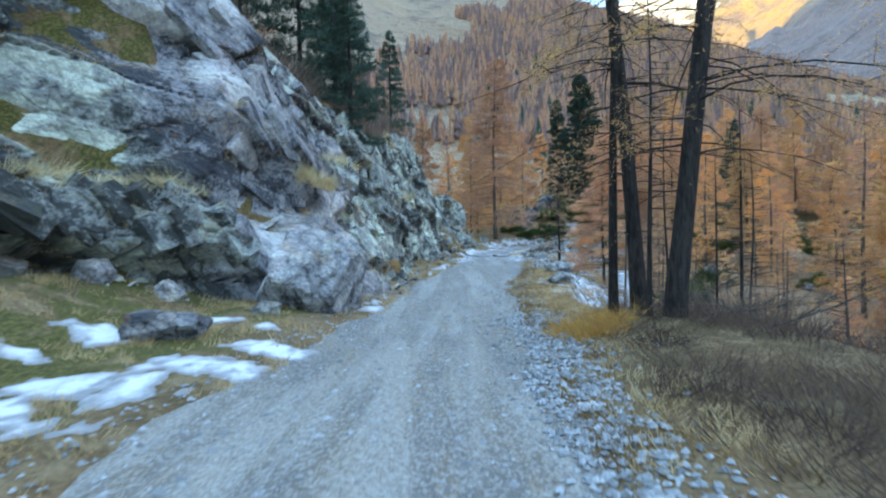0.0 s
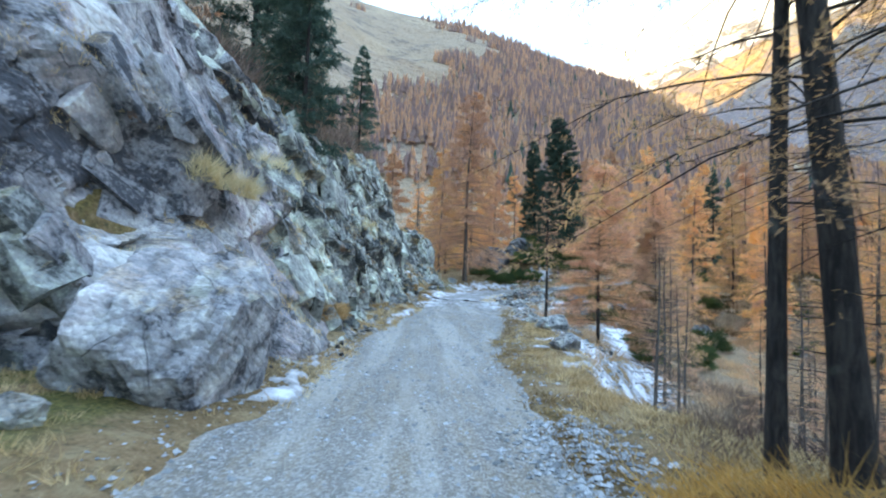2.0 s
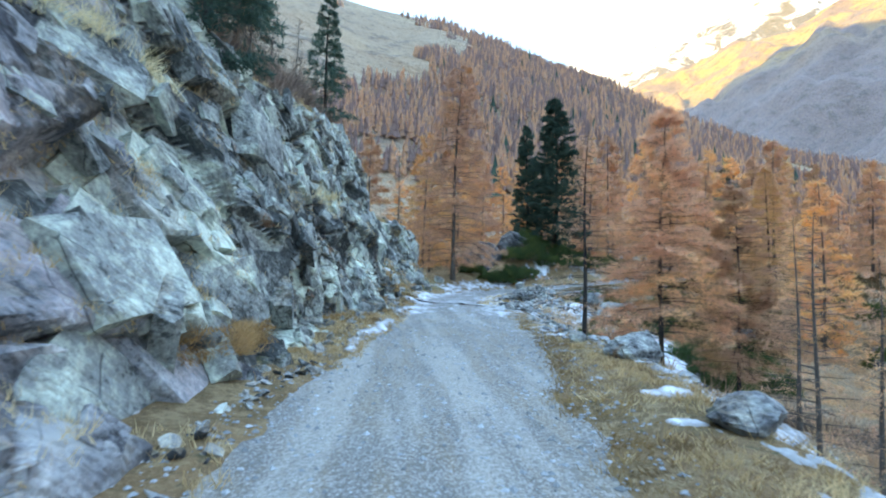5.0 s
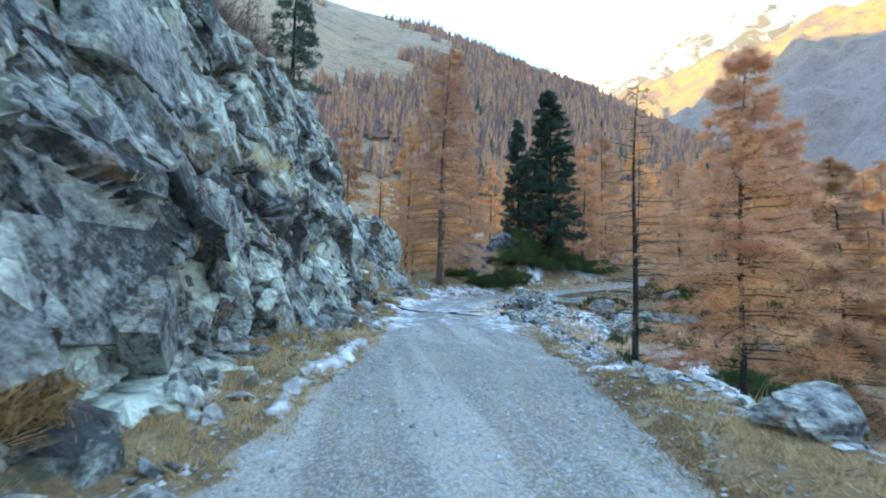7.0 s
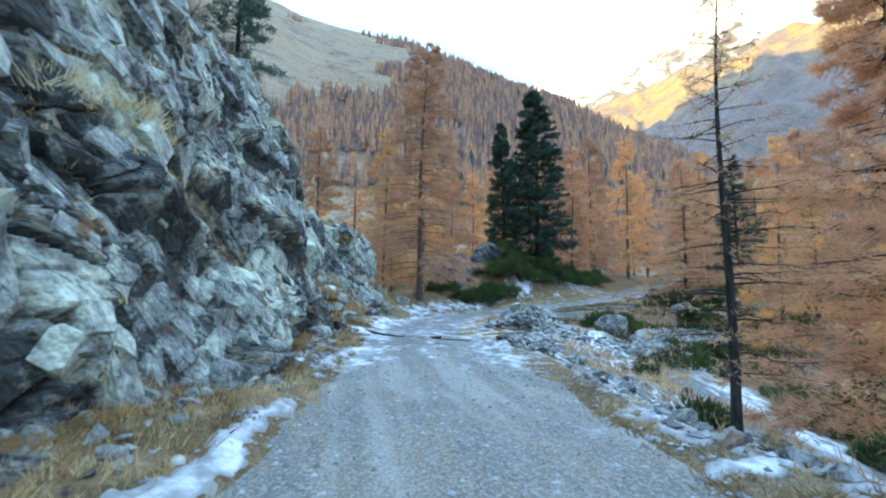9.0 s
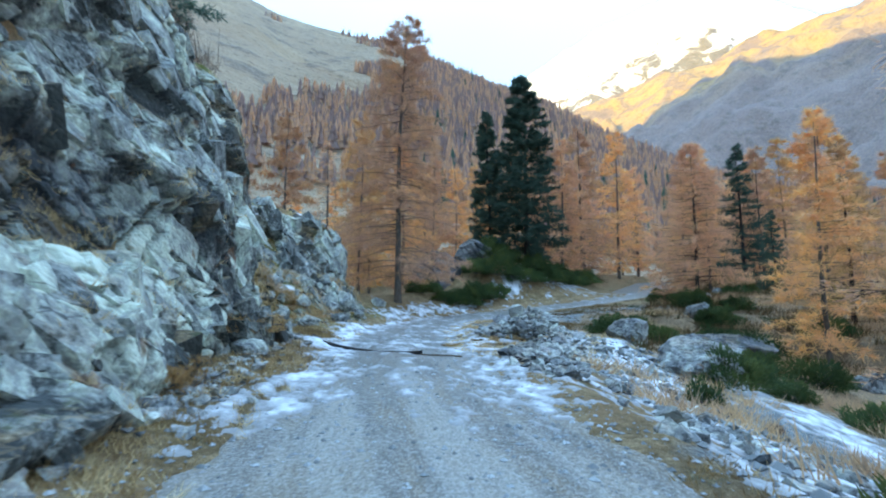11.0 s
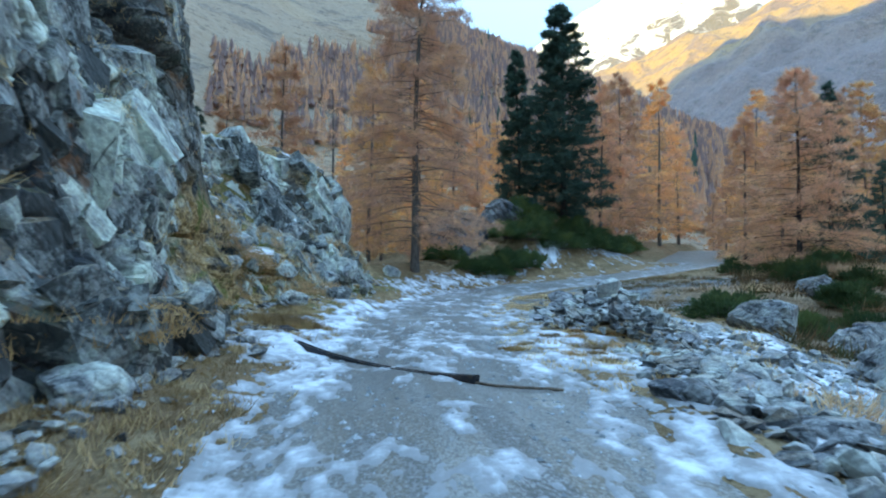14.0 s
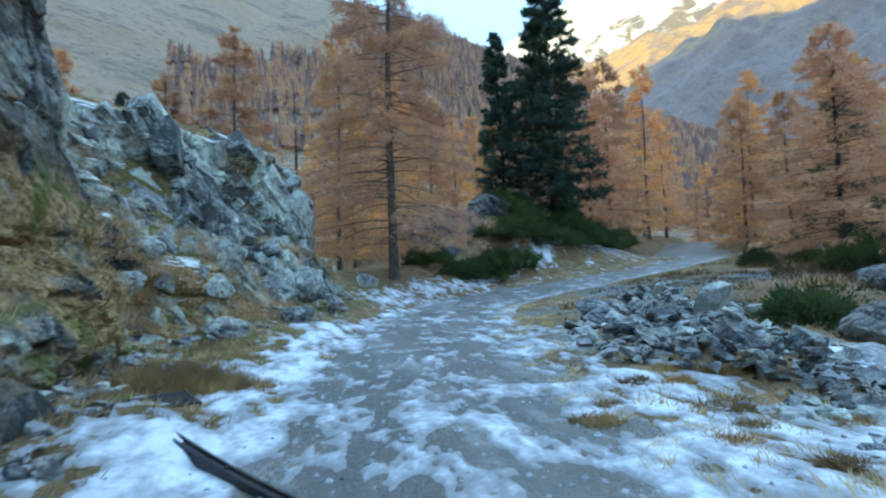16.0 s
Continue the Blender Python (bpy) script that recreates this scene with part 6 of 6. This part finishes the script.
# ---- a hamlet far across the valley ----
def plain_material(name, a, b, rough=0.8):
    n = Nodes(name, rough)
    return n.done(n.mix(n.ramp(n.noise(n.co(), 1.5, 4), 0.4, 0.6), a, b))


PLASTER = plain_material("white plaster", (0.62, 0.60, 0.56), (0.72, 0.70, 0.66))
SLATE = plain_material("slate roof", (0.10, 0.10, 0.11), (0.16, 0.155, 0.15))
DARK_WOOD = plain_material("dark larch boards", (0.09, 0.055, 0.035), (0.14, 0.085, 0.05))


def farmhouse(x, y, z, w, l, h, turn, label):
    house = tagged(new("farmhouse"), label, "house", "houses of the hamlet")
    bar("wall", w, l, h + 4, 0, 0, (h - 4) / 2, house, PLASTER)
    bm = bmesh.new()
    rise, over = w * 0.35, 0.7
    pts = [(-w / 2 - over, -l / 2 - over, h), (w / 2 + over, -l / 2 - over, h), (0, -l / 2 - over, h + rise), (-w / 2 - over, l / 2 + over, h), (w / 2 + over, l / 2 + over, h), (0, l / 2 + over, h + rise)]
    vs = [bm.verts.new(p) for p in pts]
    for f in ((0, 1, 2), (5, 4, 3), (0, 3, 4, 1), (1, 4, 5, 2), (2, 5, 3, 0)):
        bm.faces.new([vs[i] for i in f])
    part("roof", bm, SLATE, house)
    for k in range(3):
        bar("window", 0.2, 1.0, 1.3, -w / 2, -l / 2 + l * (k + 0.7) / 3.4, h * 0.55, house, DARK_WOOD)
        bar("window", 1.0, 0.2, 1.3, -w / 2 + w * (k + 0.7) / 3.4, -l / 2, h * 0.55, house, DARK_WOOD)
    house.matrix_basis = pose(x, y, z, 0, 0, turn)


hb, hw_, hp = hill_at
for bearing, w, sx, sl, sh in ((47.6, 0.60, 9, 13, 6), (48.6, 0.63, 8, 10, 5), (49.3, 0.57, 10, 12, 6), (50.2, 0.66, 8, 11, 5), (51.4, 0.60, 9, 10, 6)):
    p = hp[int(w * 89), int((bearing - hb[0]) / (hb[1] - hb[0]))]
    farmhouse(float(p[0]), float(p[1]), float(p[2]), sx, sl, sh, bearing * 7 % 40 - 50, "far white farmhouse with a slate roof")
